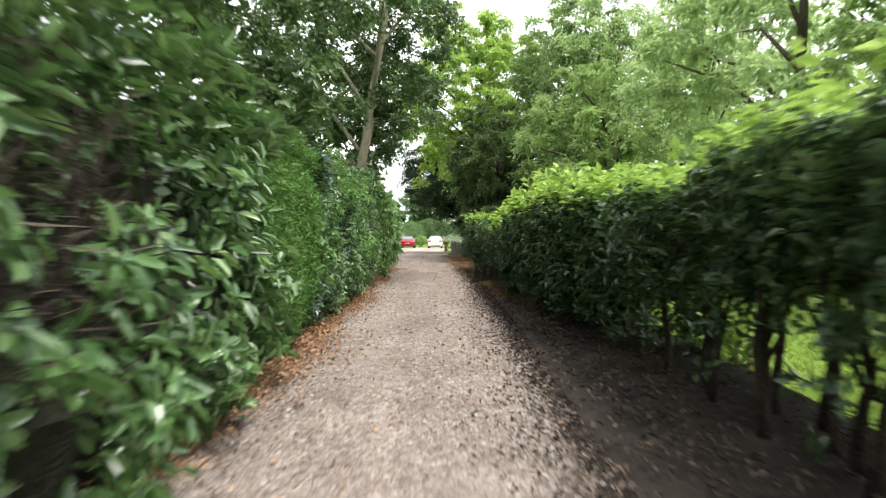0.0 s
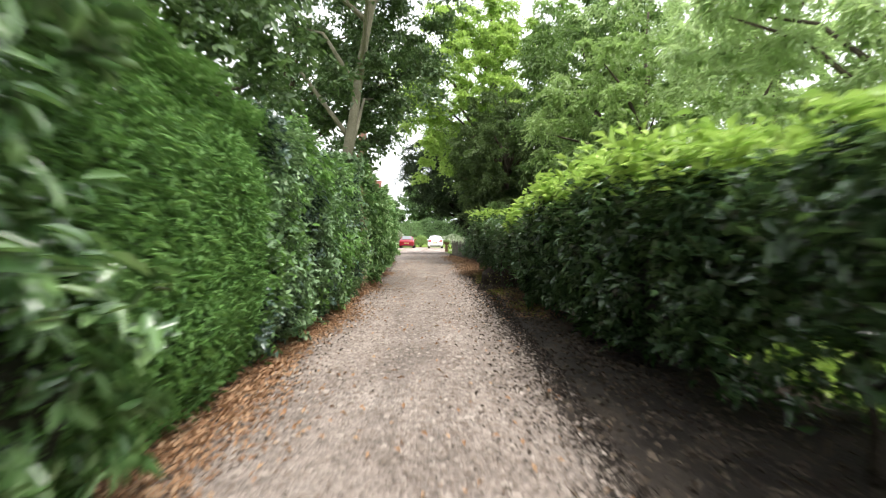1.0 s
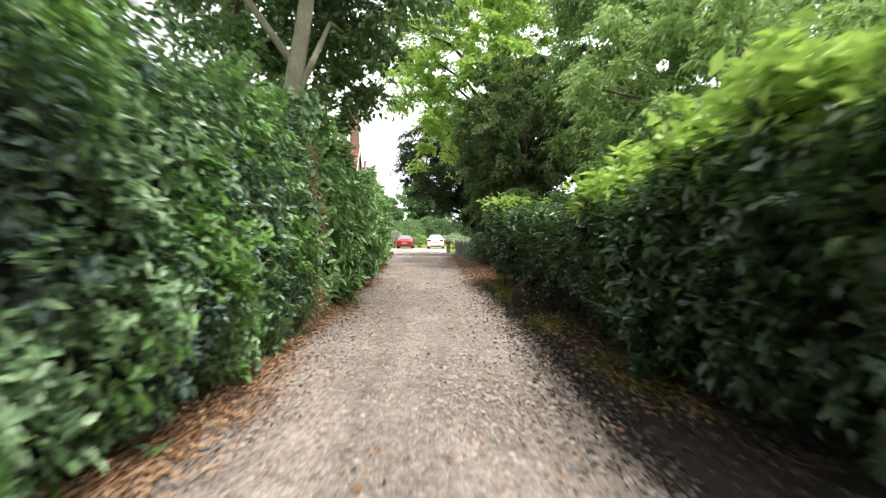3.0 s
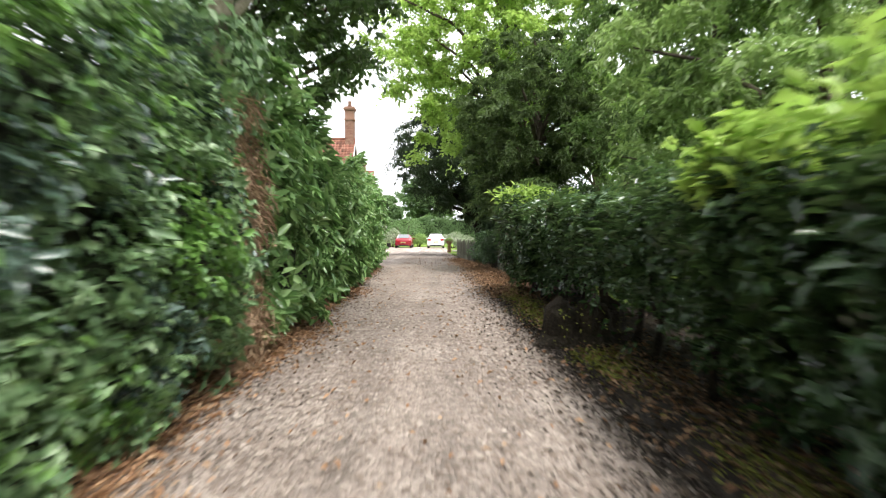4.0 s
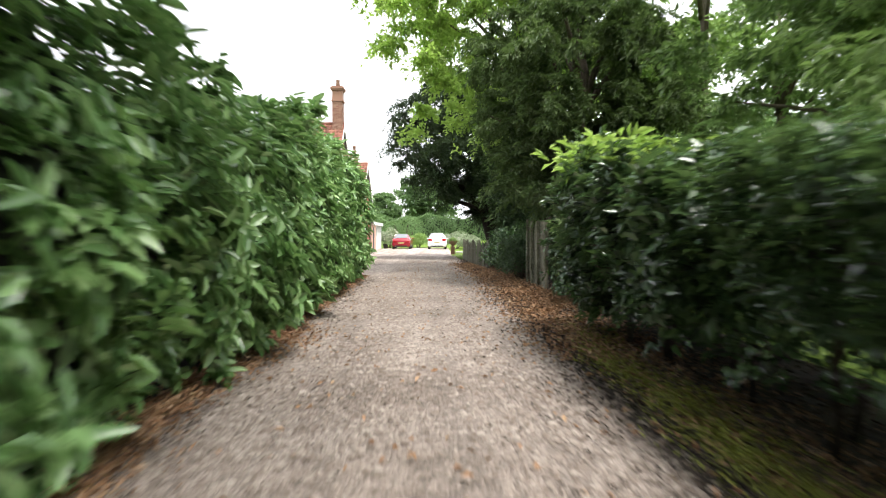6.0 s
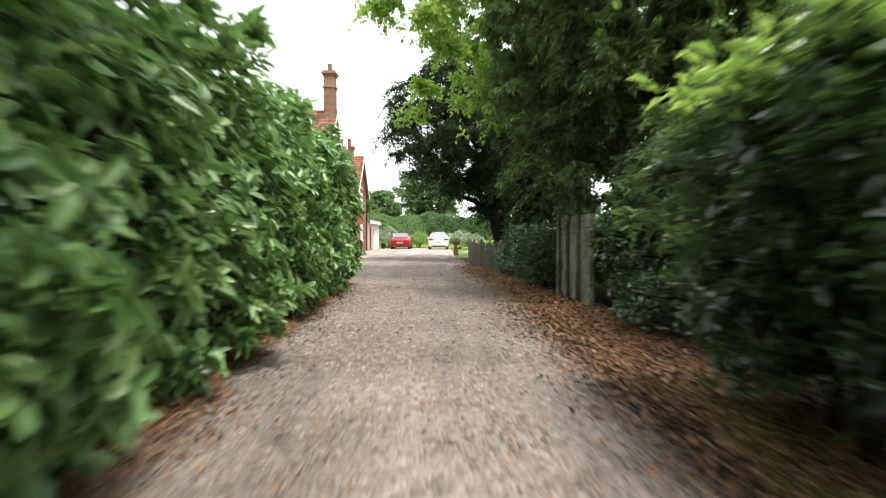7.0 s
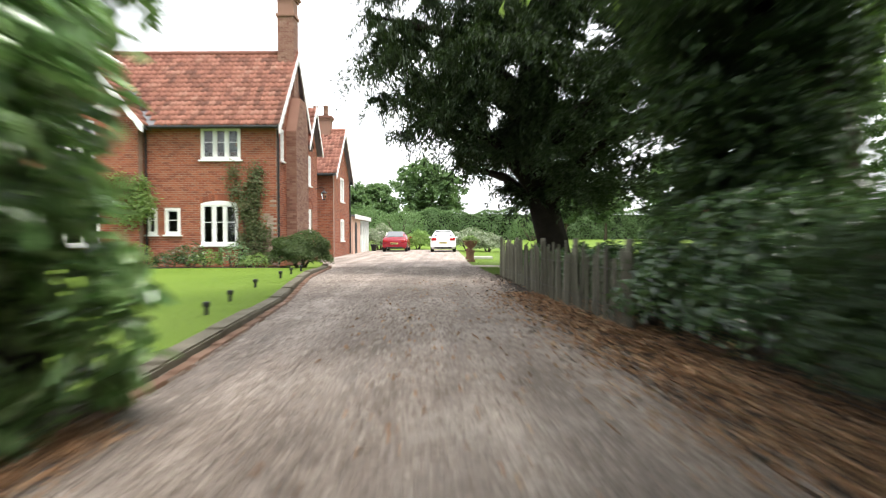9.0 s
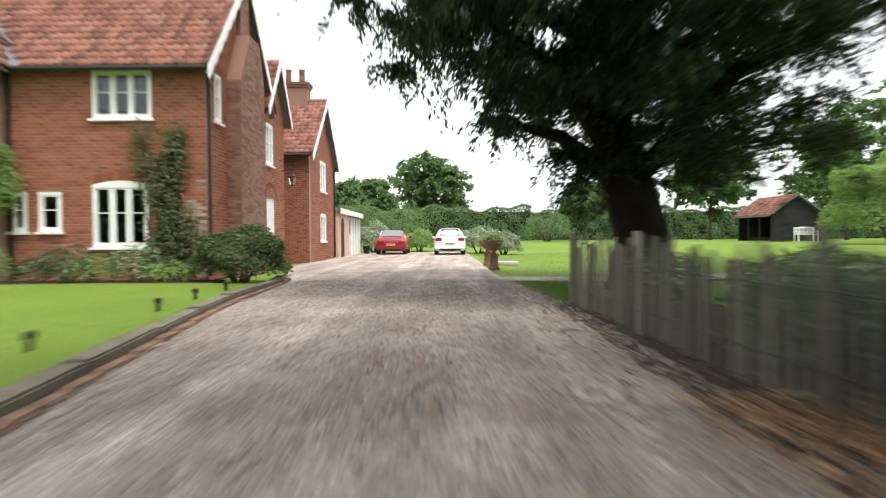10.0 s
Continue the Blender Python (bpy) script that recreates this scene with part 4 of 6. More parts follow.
for sx, sy, rx, ry, hh, n, mm, sd in ((1.75, 41.9, 0.5, 0.8, 0.7, 1800, M_HEDGE_R, 181), (1.95, 40.4, 0.6, 0.9, 0.85, 2200, M_HEDGE_R, 182), (1.6, 38.5, 0.45, 0.7, 0.95, 2400, M_HEDGE_R, 183), (1.5, 40.3, 0.36, 0.7, 0.9, 2600, M_HEDGE_R, 202), (1.38, 41.6, 0.34, 0.7, 0.85, 2400, M_HEDGE_R, 203), (1.28, 43.0, 0.3, 0.7, 0.75, 2000, M_HEDGE_R, 204), (1.75, 33.2, 0.55, 0.8, 1.15, 2600, M_YEW, 176), (1.9, 34.9, 0.6, 0.9, 1.3, 2800, M_YEW, 177), (1.8, 36.6, 0.55, 0.9, 1.1, 2400, M_HEDGE_R, 178), (1.6, 43.6, 0.5, 0.7, 0.6, 1500, M_HEDGE_R, 184), (1.4, 46.4, 0.45, 0.7, 0.75, 1500, M_HEDGE_R, 186), (2.6, 45.0, 0.7, 1.4, 0.8, 2000, M_HEDGE_R, 188), (2.6, 42.2, 0.8, 1.4, 1.0, 2400, M_HEDGE_R, 189)):
    shrub("undergrowth", "low dark undergrowth of ivy and bramble behind the fence", sx, sy, 0.05, rx, ry, hh, n, (0.09, 0.05), mm, sd, stems=4)
for sx, sy, rx, ry, hh, n, sd in ((2.35, 28.3, 0.4, 0.8, 1.75, 4000, 190), (2.6, 26.3, 0.6, 1.0, 1.0, 3000, 205), (2.2, 27.6, 0.5, 0.9, 0.8, 2600, 206), (2.6, 30.6, 0.5, 1.0, 1.4, 4000, 194), (3.2, 19.5, 0.4, 1.2, 0.45, 1600, 191), (3.1, 16.8, 0.4, 1.2, 0.45, 1600, 192), (2.8, 22.6, 0.5, 1.0, 0.9, 2400, 193)):
    shrub("undergrowth", "low dark shrubby growth under the hedge", sx, sy, 0.05, rx, ry, hh, n, (0.1, 0.05), M_HEDGE_R, sd, stems=4)
for sx, sy, cr, sd in ((2.5, 26.6, (2.2, 26.8, 1.75, 0.75, 1.3, 1.05), 311), (2.3, 28.5, (2.1, 28.5, 1.4, 0.55, 0.7, 1.2), 312)):
    tree("hazel_bush", "loose green bush with arching sprays", sx, sy, 0.05, 2.4, cr, 42, 90, (0.11, 0.05), M_TREE_SHADE if sd == 311 else M_HEDGE_R, sd, 0.035, (-0.2, 0), M_BARK, 8, clump=0.3, hang=0.5, droop=0.5)
for sx, sy, hh, sd in ((3.15, 7.6, 0.6, 301), (3.3, 8.6, 0.75, 302), (3.2, 6.4, 0.5, 303)):
    shrub("weeds", "bright green weeds growing behind the hedge stems", sx, sy, 0.0, 0.35, 0.5, hh, 900, (0.09, 0.04), M_FRESH, sd, stems=4, category="weeds")
tree("dark_tree", "dark broad tree closing the view behind the fence", 8.4, 32.5, 0, 7, (7.9, 32.0, 4.2, 2.4, 3.4, 3.0), 110, 200, (0.16, 0.09), M_TREE_SHADE, 195, 0.2, (-0.2, 0), M_BARK, 8, clump=0.2, hang=0.3)
tree("dark_tree", "slender dense dark evergreen tree behind the undergrowth", 2.7, 38.3, 0, 8.5, (2.5, 38.2, 4.4, 1.2, 1.4, 4.2), 210, 230, (0.15, 0.08), M_YEW, 196, 0.17, (-0.1, 0), M_DARKBARK, 8, clump=0.26, hang=0.3)
tree("lawn_edge_tree", "slim tree with a straight dark trunk on the lawn", 12.4, 52.2, 0.35, 11, (12.3, 52, 9.0, 3.4, 3.4, 3.6), 80, 150, (0.22, 0.13), M_TREE_MID, 198, 0.2, (0.1, 0), M_BARK, 7, clump=0.19, hang=0.3)
tree("lawn_edge_tree", "tall tree with a straight dark trunk on the lawn", 10.2, 51.5, 0.3, 12, (10.0, 51, 9.2, 4.0, 4.0, 4.0), 110, 170, (0.22, 0.13), M_TREE_MID, 197, 0.24, (0.1, 0), M_BARK, 8, clump=0.19, hang=0.3)

# ---- far hedge, trees and lawn shrubs ----
def far_hedge(x0, x1, y, h, seed, n, name="boundary_hedge", dep=1.6, label="long clipped green hedge closing the far lawn"):
    rng = np.random.default_rng(seed)
    th = thing(name, ((x0 + x1) / 2, y, rise((x0 + x1) / 2, y)), label, "hedge")
    x = rng.uniform(x0, x1, n)
    t = h + 0.25 * np.sin(x * 0.7 + seed) + 0.18 * np.sin(x * 1.9)
    q = rng.uniform(0, 1.35, n)
    z = np.where(q < 1, q * t, t)
    d = np.where(q < 1, 0, rng.uniform(0, dep, n))
    p = np.stack([x, y - 0.6 + d + 0.25 * np.sin(x * 2.3) * np.sin(z * 2) + rng.exponential(0.12, n), rise((x0 + x1) / 2, y) + z], axis=1)
    o = np.stack([0 * x, np.where(q < 1, -1, 0), np.where(q < 1, 0.3, 1)], axis=1)
    part("foliage", leaves("foliage", p, o + rng.normal(0, 0.5, o.shape), rng.normal(0, 1, o.shape), 0.24, 0.17, rng), M_FAR, th)
    # solid core behind the leaves, the inner shade in its dark colour
    part("twiggy_inside", boxed(x0, x1, y - 0.3, y + dep - 0.4, rise((x0 + x1) / 2, y) - 0.1, rise((x0 + x1) / 2, y) + h - 0.3), M_CORE, th, "solid dark core coloured for the shaded inside")


far_hedge(-40, 8, 104, 3.4, 91, 30000)
far_hedge(8, 75, 108, 3.4, 92, 36000)
for sx, sy, hh, cr, sd in ((-2.8, 120, 9, (-2.8, 120, 7.4, 5.2, 5, 4.8), 93), (-12, 112, 6.5, (-11.5, 112, 5.2, 4.5, 4, 3.0), 94), (-22, 116, 8, (-21, 116, 6, 6, 5, 4), 95)):
    tree("distant_tree", "round-headed tree standing beyond the hedge", sx, sy, 0.6, hh, cr, 200, 110, (0.46, 0.34), M_FAR, sd, 0.3, (0, 0), M_BARK, 6, clump=0.22)
for sx, sy, hh, cr, sd in ((24, 96, 9, (24, 96, 6.5, 4, 4, 3.4), 96), (33, 90, 12, (33, 90, 8, 5, 5, 4.5), 97), (30, 70, 12, (29, 70, 8.5, 5, 5, 4.5), 98), (13, 100, 6, (13, 100, 4.6, 2.4, 2.4, 2.0), 99), (17, 98, 6.5, (17, 98, 5.0, 2.4, 2.4, 2.2), 100), (46, 110, 9, (46, 110, 7, 8, 5, 4), 101)):
    tree("lawn_tree", "light-crowned tree on the far lawn", sx, sy, 0.6, hh, cr, 120, 110, (0.4, 0.27), M_FAR, sd, 0.16, (0, 0), M_BARK, 6, clump=0.22)
shrub("clipped_bush", "big rounded bright green bush on the lawn", 19.2, 66, 0.55, 2.6, 2.6, 4.2, 26000, (0.14, 0.09), M_TREE_MID, 103, stems=6)
for sx, sy, rx, ry, hh, mm, bl, sd in ((-6.0, 79, 1.2, 1.2, 1.9, M_GREY, 200, 105), (-3.0, 80.5, 1.0, 1.0, 1.4, M_TREE_MID, 0, 106), (0.9, 76.5, 1.4, 1.6, 1.6, M_GREY, 120, 107), (2.2, 74, 1.0, 1.0, 1.2, M_GREY, 0, 108), (-8.5, 84, 2.2, 2, 3.6, M_FAR, 0, 109), (-5, 88, 2.5, 2, 3.2, M_FAR, 0, 110), (8.5, 96, 2.2, 2, 2.6, M_FAR, 0, 111)):
    shrub("garden_shrub", "loose flowering shrub beside the forecourt", sx, sy, rise(sx, sy), rx, ry, hh, 2600, (0.16, 0.09), mm, sd, bloom=bl)
# ---- the house ----
HX = -6.98          # wall along the drive
FY = 53.4           # front wall of the main range
EZ = 5.2
house = thing("house", (-10.5, 57, 0), "red brick country house with orange pantile roofs and white bargeboards", "house")


def panel(name, plane, w, u0, u1, z0, roof, holes, thick, out):
    """A wall in the plane x = w or y = w with openings through it; roof(u) is its top; out: +1 or -1, the way that it faces. Bricks stand 6 mm proud of the mortar."""
    us = sorted({u0, u1, *[h[0] for h in holes], *[h[1] for h in holes], *np.linspace(u0, u1, 13)})
    bm = bmesh.new()
    for a, b in zip(us, us[1:]):
        if b - a < 1e-4:
            continue
        m = (a + b) / 2
        cuts = sorted([(h[2], h[3]) for h in holes if h[0] < m < h[1]])
        z = z0
        for lo, hi in cuts:
            prism(bm, [(a, z), (b, z), (b, lo), (a, lo)], plane, w, w - out * thick)
            z = hi
        prism(bm, [(a, z), (b, z), (b, roof(b)), (a, roof(a))], plane, w, w - out * thick)
    bmesh.ops.remove_doubles(bm, verts=bm.verts, dist=1e-4)
    wall = part(name, bm, M_MORTAR, house)
    BW, BH, J = 0.222, 0.068, 0.014
    v, f, near = [], [], []
    row = 0
    z = z0
    while z < max(roof(q) for q in np.linspace(u0, u1, 25)):
        u = u0 - (0.1175 if row % 2 else 0)
        k = 0
        while u < u1:
            a, b = max(u, u0), min(u + BW, u1)
            bits = [(a, b)]
            for h0, h1, h2, h3 in holes:
                if z + BH > h2 - 0.005 and z < h3 + 0.005:
                    bits = [q for p0, p1 in bits for q in ((p0, min(p1, h0 - 0.008)), (max(p0, h1 + 0.008), p1)) if q[1] - q[0] > 0.02]
            for p0, p1 in bits:
                if p1 - p0 > 0.03 and z + BH < min(roof(p0), roof(p1)):
                    near.append((p0, p1, z))
            u += BW + J
        z += BH + J
        row += 1
    return wall, near, (plane, w, out)


def brick_mesh(items, spec):
    plane, w, out = spec
    v, f = [], []
    for a, b, z in items:
        i = len(v)
        d0, d1, e = w, w + out * 0.007, 0.004
        for (u, zz, d) in ((a, z, d0), (b, z, d0), (b, z + 0.068, d0), (a, z + 0.068, d0), (a + e, z + e, d1), (b - e, z + e, d1), (b - e, z + 0.064, d1), (a + e, z + 0.064, d1)):
            v.append((d, u, zz) if plane == "x" else (u, d, zz))
        for q in ((4, 5, 6, 7), (0, 1, 5, 4), (1, 2, 6, 5), (2, 3, 7, 6), (3, 0, 4, 7)):
            f.append([i + s for s in q])
    me = bpy.data.meshes.new("brickwork")
    me.from_pydata(v, [], f)
    bm = bmesh.new()
    bm.from_mesh(me)
    bmesh.ops.recalc_face_normals(bm, faces=bm.faces)
    bm.to_mesh(me)
    bm.free()
    return me


LATE = []


def bricks_on(made, stretch=None, limit=300):
    """The joined brickwork, and the single bricks kept for the end of the file."""
    wall, near, spec = made
    single = [q for q in near if stretch and stretch(q) and q[1] - q[0] > 0.2][:limit]
    keep = set(single)
    part("brickwork", brick_mesh([q for q in near if q not in keep], spec), M_BRICK, wall, "weathered red bricks")["kind"] = "stuff"
    if single:
        LATE.append((wall, single, spec))


def window(name, plane, w, out, u0, u1, z0, z1, lights, bar=True, arch=0.0, label="white painted casement window"):
    """A casement: frame, mullions, bars, panes and sill, set 6 cm into the wall."""
    def bx(bm, a, b, c, d, lo, hi):
        if plane == "x":
            return box(bm, w + out * lo, w + out * hi, a, b, c, d)
        return box(bm, a, b, w + out * lo, w + out * hi, c, d)
    F = 0.075
    bm = bmesh.new()
    bx(bm, u0, u0 + F, z0, z1, -0.07, 0.02)
    bx(bm, u1 - F, u1, z0, z1, -0.07, 0.02)
    bx(bm, u0 + F, u1 - F, z1 - F, z1, -0.07, 0.02)
    bx(bm, u0 + F, u1 - F, z0, z0 + F, -0.07, 0.02)
    fr = part("window", bm, M_WHITE, house, label)
    step = (u1 - u0 - 2 * F) / lights
    for i in range(lights):
        a, b = u0 + F + i * step, u0 + F + (i + 1) * step
        if i:
            part("mullion", bx(bmesh.new(), a - 0.04, a + 0.04, z0 + F, z1 - F, -0.065, 0.015), M_WHITE, fr)
        bm = bmesh.new()
        s = 0.035
        p, q = a + (0.04 if i else 0) + 0.004, b - (0.04 if i < lights - 1 else 0) - 0.004
        bx(bm, p, p + s, z0 + F + 0.004, z1 - F - 0.004, -0.055, 0.005)
        bx(bm, q - s, q, z0 + F + 0.004, z1 - F - 0.004, -0.055, 0.005)
        bx(bm, p + s, q - s, z1 - F - s - 0.004, z1 - F - 0.004, -0.055, 0.005)
        bx(bm, p + s, q - s, z0 + F + 0.004, z0 + F + s + 0.004, -0.055, 0.005)
        if bar:
            zc = z0 + (z1 - z0) * 0.55
            bx(bm, p + s, q - s, zc - 0.013, zc + 0.013, -0.05, 0.0)
        part("casement", bm, M_WHITE, fr)
        part("pane", bx(bmesh.new(), p + s, q - s, z0 + F + s, z1 - F - s, -0.034, -0.028), M_GLASS, fr).visible_shadow = False
    part("sill", bx(bmesh.new(), u0 - 0.07, u1 + 0.07, z0 - 0.06, z0 - 0.002, -0.06, 0.09), M_WHITE, fr)
    if arch:
        bm = bmesh.new()
        um, n = (u0 + u1) / 2, 10
        pts = [(u0 + (u1 - u0) * i / n, z1 + 0.002 + arch * (1 - (2 * i / n - 1) ** 2)) for i in range(n + 1)]
        prism(bm, [(u0, z1 + 0.001), *pts[1:-1], (u1, z1 + 0.001)], plane, w - out * 0.05, w + out * 0.014)
        part("arched_head", bm, M_WHITE, fr)
        # a flat brick arch over it
        for i in range(13):
            q = u0 - 0.05 + (u1 - u0 + 0.1) * (i + 0.5) / 13
            zz = z1 + 0.012 + arch * max(0, 1 - (2 * (q - u0) / (u1 - u0) - 1) ** 2)
            bm = bmesh.new()
            bx(bm, q - 0.05, q + 0.05, zz, zz + 0.21, 0.001, 0.014)
            part("arch_brick", bm, M_BRICKP, fr)
    return fr


def pantiles(name, eave, ridge, axis, a, b, label="", single=0, dz=0.0):
    """A roof slope tiled in pantiles. eave, ridge: (v, z) across the slope; axis: the ridge's way; a, b: its ends. trim(u, q) may cut it."""
    e, r = Vector((eave[0], eave[1])), Vector((ridge[0], ridge[1]))
    L = (r - e).length
    d = (r - e) / L
    nrm = Vector((-d.y, d.x))
    if nrm.y < 0:
        nrm = -nrm
    TW, TL = 0.235, 0.285
    nu, nq = max(1, round((b - a) / TW)), max(1, round(L / TL))
    tw, tl = (b - a) / nu, L / nq
    tiles = []
    rn = random.Random(len(name) + nu)
    for j in range(nq):
        for i in range(nu):
            tiles.append((a + i * tw, j * tl, rn.uniform(-0.006, 0.006)))
    prof_ = [(0.0, 0.012), (0.16, 0.0), (0.4, 0.002), (0.6, 0.022), (0.78, 0.045), (0.93, 0.036), (1.06, 0.014)]

    def verts(u, q, j):
        out = []
        for s0, lift in ((-0.035, 0.028 + j), (tl, 0.004)):
            for fu, fh in prof_:
                p = e + d * (q + s0) + nrm * (fh + lift)
                out.append((u + fu * tw, p.x, p.y))
        for fu, fh in prof_:
            p = e + d * (q - 0.035) + nrm * (fh + 0.010)
            out.append((u + fu * tw, p.x, p.y))
        return [(x, y, z + dz) if axis == "x" else (y, x, z + dz) for x, y, z in out]
    n = len(prof_)
    faces = [(k, k + 1, n + k + 1, n + k) for k in range(n - 1)] + [(2 * n + k, 2 * n + k + 1, k + 1, k) for k in range(n - 1)]
    return tiles, verts, faces


def roof_slope(parent, name, eave, ridge, axis, a, b, keep=None, single=None, limit=150):
    tiles, verts, faces = pantiles(name, eave, ridge, axis, a, b)
    v, f, late = [], [], []
    for t in tiles:
        vv = verts(*t)
        if keep and not keep(sum(p[0] for p in vv) / len(vv), sum(p[1] for p in vv) / len(vv)):
            continue
        if single and len(late) < limit and single(vv[0]):
            late.append(vv)
            continue
        i = len(v)
        v += vv
        f += [[i + s for s in q] for q in faces]
    me = bpy.data.meshes.new(name)
    me.from_pydata(v, [], f)
    ob = part(name, me, M_TILE, parent, "rows of orange-red pantiles", True)
    ob["kind"] = "stuff"
    for vv in late:
        LATE_TILES.append((parent, vv, faces))


LATE_TILES = []


def bargeboard(parent, plane, w, e, r, drop=0.28, thick=0.035, waves=9):
    """A white scalloped board along a verge, from eave e to ridge r (each (u, z))."""
    e, r = Vector(e), Vector(r)
    n = 36
    up, lo = [], []
    for i in range(n + 1):
        q = i / n
        p = e.lerp(r, q)
        up.append((p.x, p.y + 0.05))
        lo.append((p.x, p.y + 0.05 - drop * (0.8 + 0.2 * abs(math.sin(q * waves * math.pi)))))
    bm = bmesh.new()
    for k in range(n):
        prism(bm, [up[k], up[k + 1], lo[k + 1], lo[k]], plane, w, w + thick)
    bmesh.ops.remove_doubles(bm, verts=bm.verts, dist=1e-5)
    return part("bargeboard", bm, M_WHITE, parent, "white scalloped bargeboard")


def flat(v):
    return lambda u: v


def gable(u0, u1, ez, rz):
    return lambda u: ez + (rz - ez) * (1 - abs(2 * (u - u0) / (u1 - u0) - 1))


RY, RZ = 56.0, 8.5      # main ridge
W1 = (-9.75, -8.40, 0.82, 2.33)
W2 = (-9.72, -8.28, 3.92, 5.08)
W3 = (-11.06, -10.5, 1.2, 2.16)
W3b = (-11.72, -11.34, 1.2, 2.16)
main = panel("front_wall", "y", FY, -12.3, HX, 0, flat(EZ), [W1, W2, W3, W3b], 0.3, -1)
bricks_on(main, lambda q: q[0] > -8.35 and q[2] < 3.6)
window("w", "y", FY, -1, W1[0], W1[1], W1[2], W1[3], 3, True, 0.10)
window("w", "y", FY, -1, W2[0], W2[1], W2[2], W2[3], 3)
window("w", "y", FY, -1, W3[0], W3[1], W3[2], W3[3], 1)
window("w", "y", FY, -1, W3b[0], W3b[1], W3b[2], W3b[3], 1)
# gable wing facing the lawn
GA, GB, GY0, GC = -17.15, -11.8, 53.0, -14.47
V1 = (-15.15, -13.2, 0.8, 2.4)
V2 = (-14.85, -13.35, 3.98, 5.25)
wing = panel("gable_wall", "y", GY0, GA, GB, 0, gable(GA, GB, EZ, 8.55), [V1, V2], 0.3, -1)
bricks_on(wing)
window("w", "y", GY0, -1, *V1, 3, True, 0.10)
window("w", "y", GY0, -1, *V2, 3, True, 0.08)
bricks_on(panel("wing_return_wall", "x", GB, GY0 + 0.3, FY, 0, flat(EZ), [], 0.25, 1))
# wall along the drive, with the small cross gable
SW1 = (53.95, 54.35, 3.95, 5.15)
SW2 = (58.2, 58.95, 3.4, 4.75)
SD = (58.25, 59.25, 0.05, 2.35)


def side_top(u):
    a = EZ + max(0, (RZ - EZ) * (1 - abs(u - RY) / (RY - FY)))
    b = EZ + max(0, 1.75 * (1 - abs(u - 59.15) / 1.2))
    return max(a, b)


bricks_on(panel("side_wall", "x", HX, FY + 0.3, 60.35, 0, side_top, [SW1, SW2, SD], 0.3, 1))
window("w", "x", HX, 1, *SW1, 1)
window("w", "x", HX, 1, *SW2, 2)
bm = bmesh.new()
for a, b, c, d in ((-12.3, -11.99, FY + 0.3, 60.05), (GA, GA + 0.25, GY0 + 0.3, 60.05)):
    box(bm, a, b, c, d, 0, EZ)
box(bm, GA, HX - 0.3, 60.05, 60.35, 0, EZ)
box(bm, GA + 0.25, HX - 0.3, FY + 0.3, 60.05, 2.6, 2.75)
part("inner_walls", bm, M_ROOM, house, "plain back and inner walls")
# arched white door
dm = bmesh.new()
box(dm, HX - 0.12, HX - 0.05, SD[0] + 0.002, SD[1] - 0.002, SD[2], SD[3])
door = part("door", dm, M_WHITE, house, "white painted panelled front door")
for zz in (0.25, 0.95, 1.65):
    for uu in (SD[0] + 0.12, SD[0] + 0.55):
        part("door_panel", boxed(HX - 0.051, HX - 0.03, uu, uu + 0.33, zz, zz + 0.55, bevel=0.008), M_WHITE, door)
part("door_handle", lathe(bmesh.new(), [(0.0, 1.05), (0.035, 1.06), (0.035, 1.12), (0.0, 1.13)], HX - 0.02, SD[0] + 0.1, 10), M_BLACKIRON, door)
bm = bmesh.new()
for i in range(12):
    a = math.pi * (i + 0.5) / 12
    c = Vector((58.75 - 0.62 * math.cos(a), 2.36 + 0.38 * math.sin(a)))
    box(bm, HX + 0.001, HX + 0.02, c.x - 0.06, c.x + 0.06, c.y - 0.05, c.y + 0.1)
part("door_arch", bm, M_BRICKP, house, "brick arch over the door")
# roofs
roof = part("roof", prism(bmesh.new(), [(FY - 0.28, EZ - 0.06), (RY, RZ + 0.02), (RY, RZ - 0.12), (FY - 0.28, EZ - 0.2)], "x", -14.6, HX + 0.16), M_LEAD, house, "roof of orange pantiles")
bm = bmesh.new()
prism(bm, [(58.75, EZ - 0.1), (RY, RZ + 0.02), (RY, RZ - 0.12), (58.75, EZ - 0.24)], "x", -14.6, HX + 0.16)
part("back_slope", bm, M_LEAD, roof)
roof_slope(roof, "front_tiles", (FY - 0.28, EZ - 0.06), (RY, RZ + 0.02), "x", -14.6, HX + 0.2, keep=lambda x, y: x > GC + (RY - y) * 1.1 - 0.02 if y < RY else True, single=lambda p: p[0] > -11.4)
roof_slope(roof, "back_tiles", (58.75, EZ - 0.1), (RY, RZ + 0.02), "x", -14.6, HX + 0.2)
# wing roof: ridge along y
bm = bmesh.new()
for sgn in (-1, 1):
    ex = GC + sgn * (GB - GC + 0.28)
    prism(bm, [(ex, EZ - 0.1), (GC, 8.72), (GC, 8.58), (ex, EZ - 0.24)], "y", GY0 - 0.3, 60.3)
part("wing_slope", bm, M_LEAD, roof)
roof_slope(roof, "wing_tiles", (GB + 0.28, EZ - 0.1), (GC, 8.72), "y", GY0 - 0.32, 57.5, keep=lambda x, y: y < FY + (GB + 0.35 - x) * 0.9 + 0.1)
roof_slope(roof, "wing_tiles", (GA - 0.28, EZ - 0.1), (GC, 8.72), "y", GY0 - 0.32, 57.5)
bargeboard(roof, "y", GY0 - 0.36, (GB + 0.34, EZ - 0.16), (GC, 8.72), 0.36)
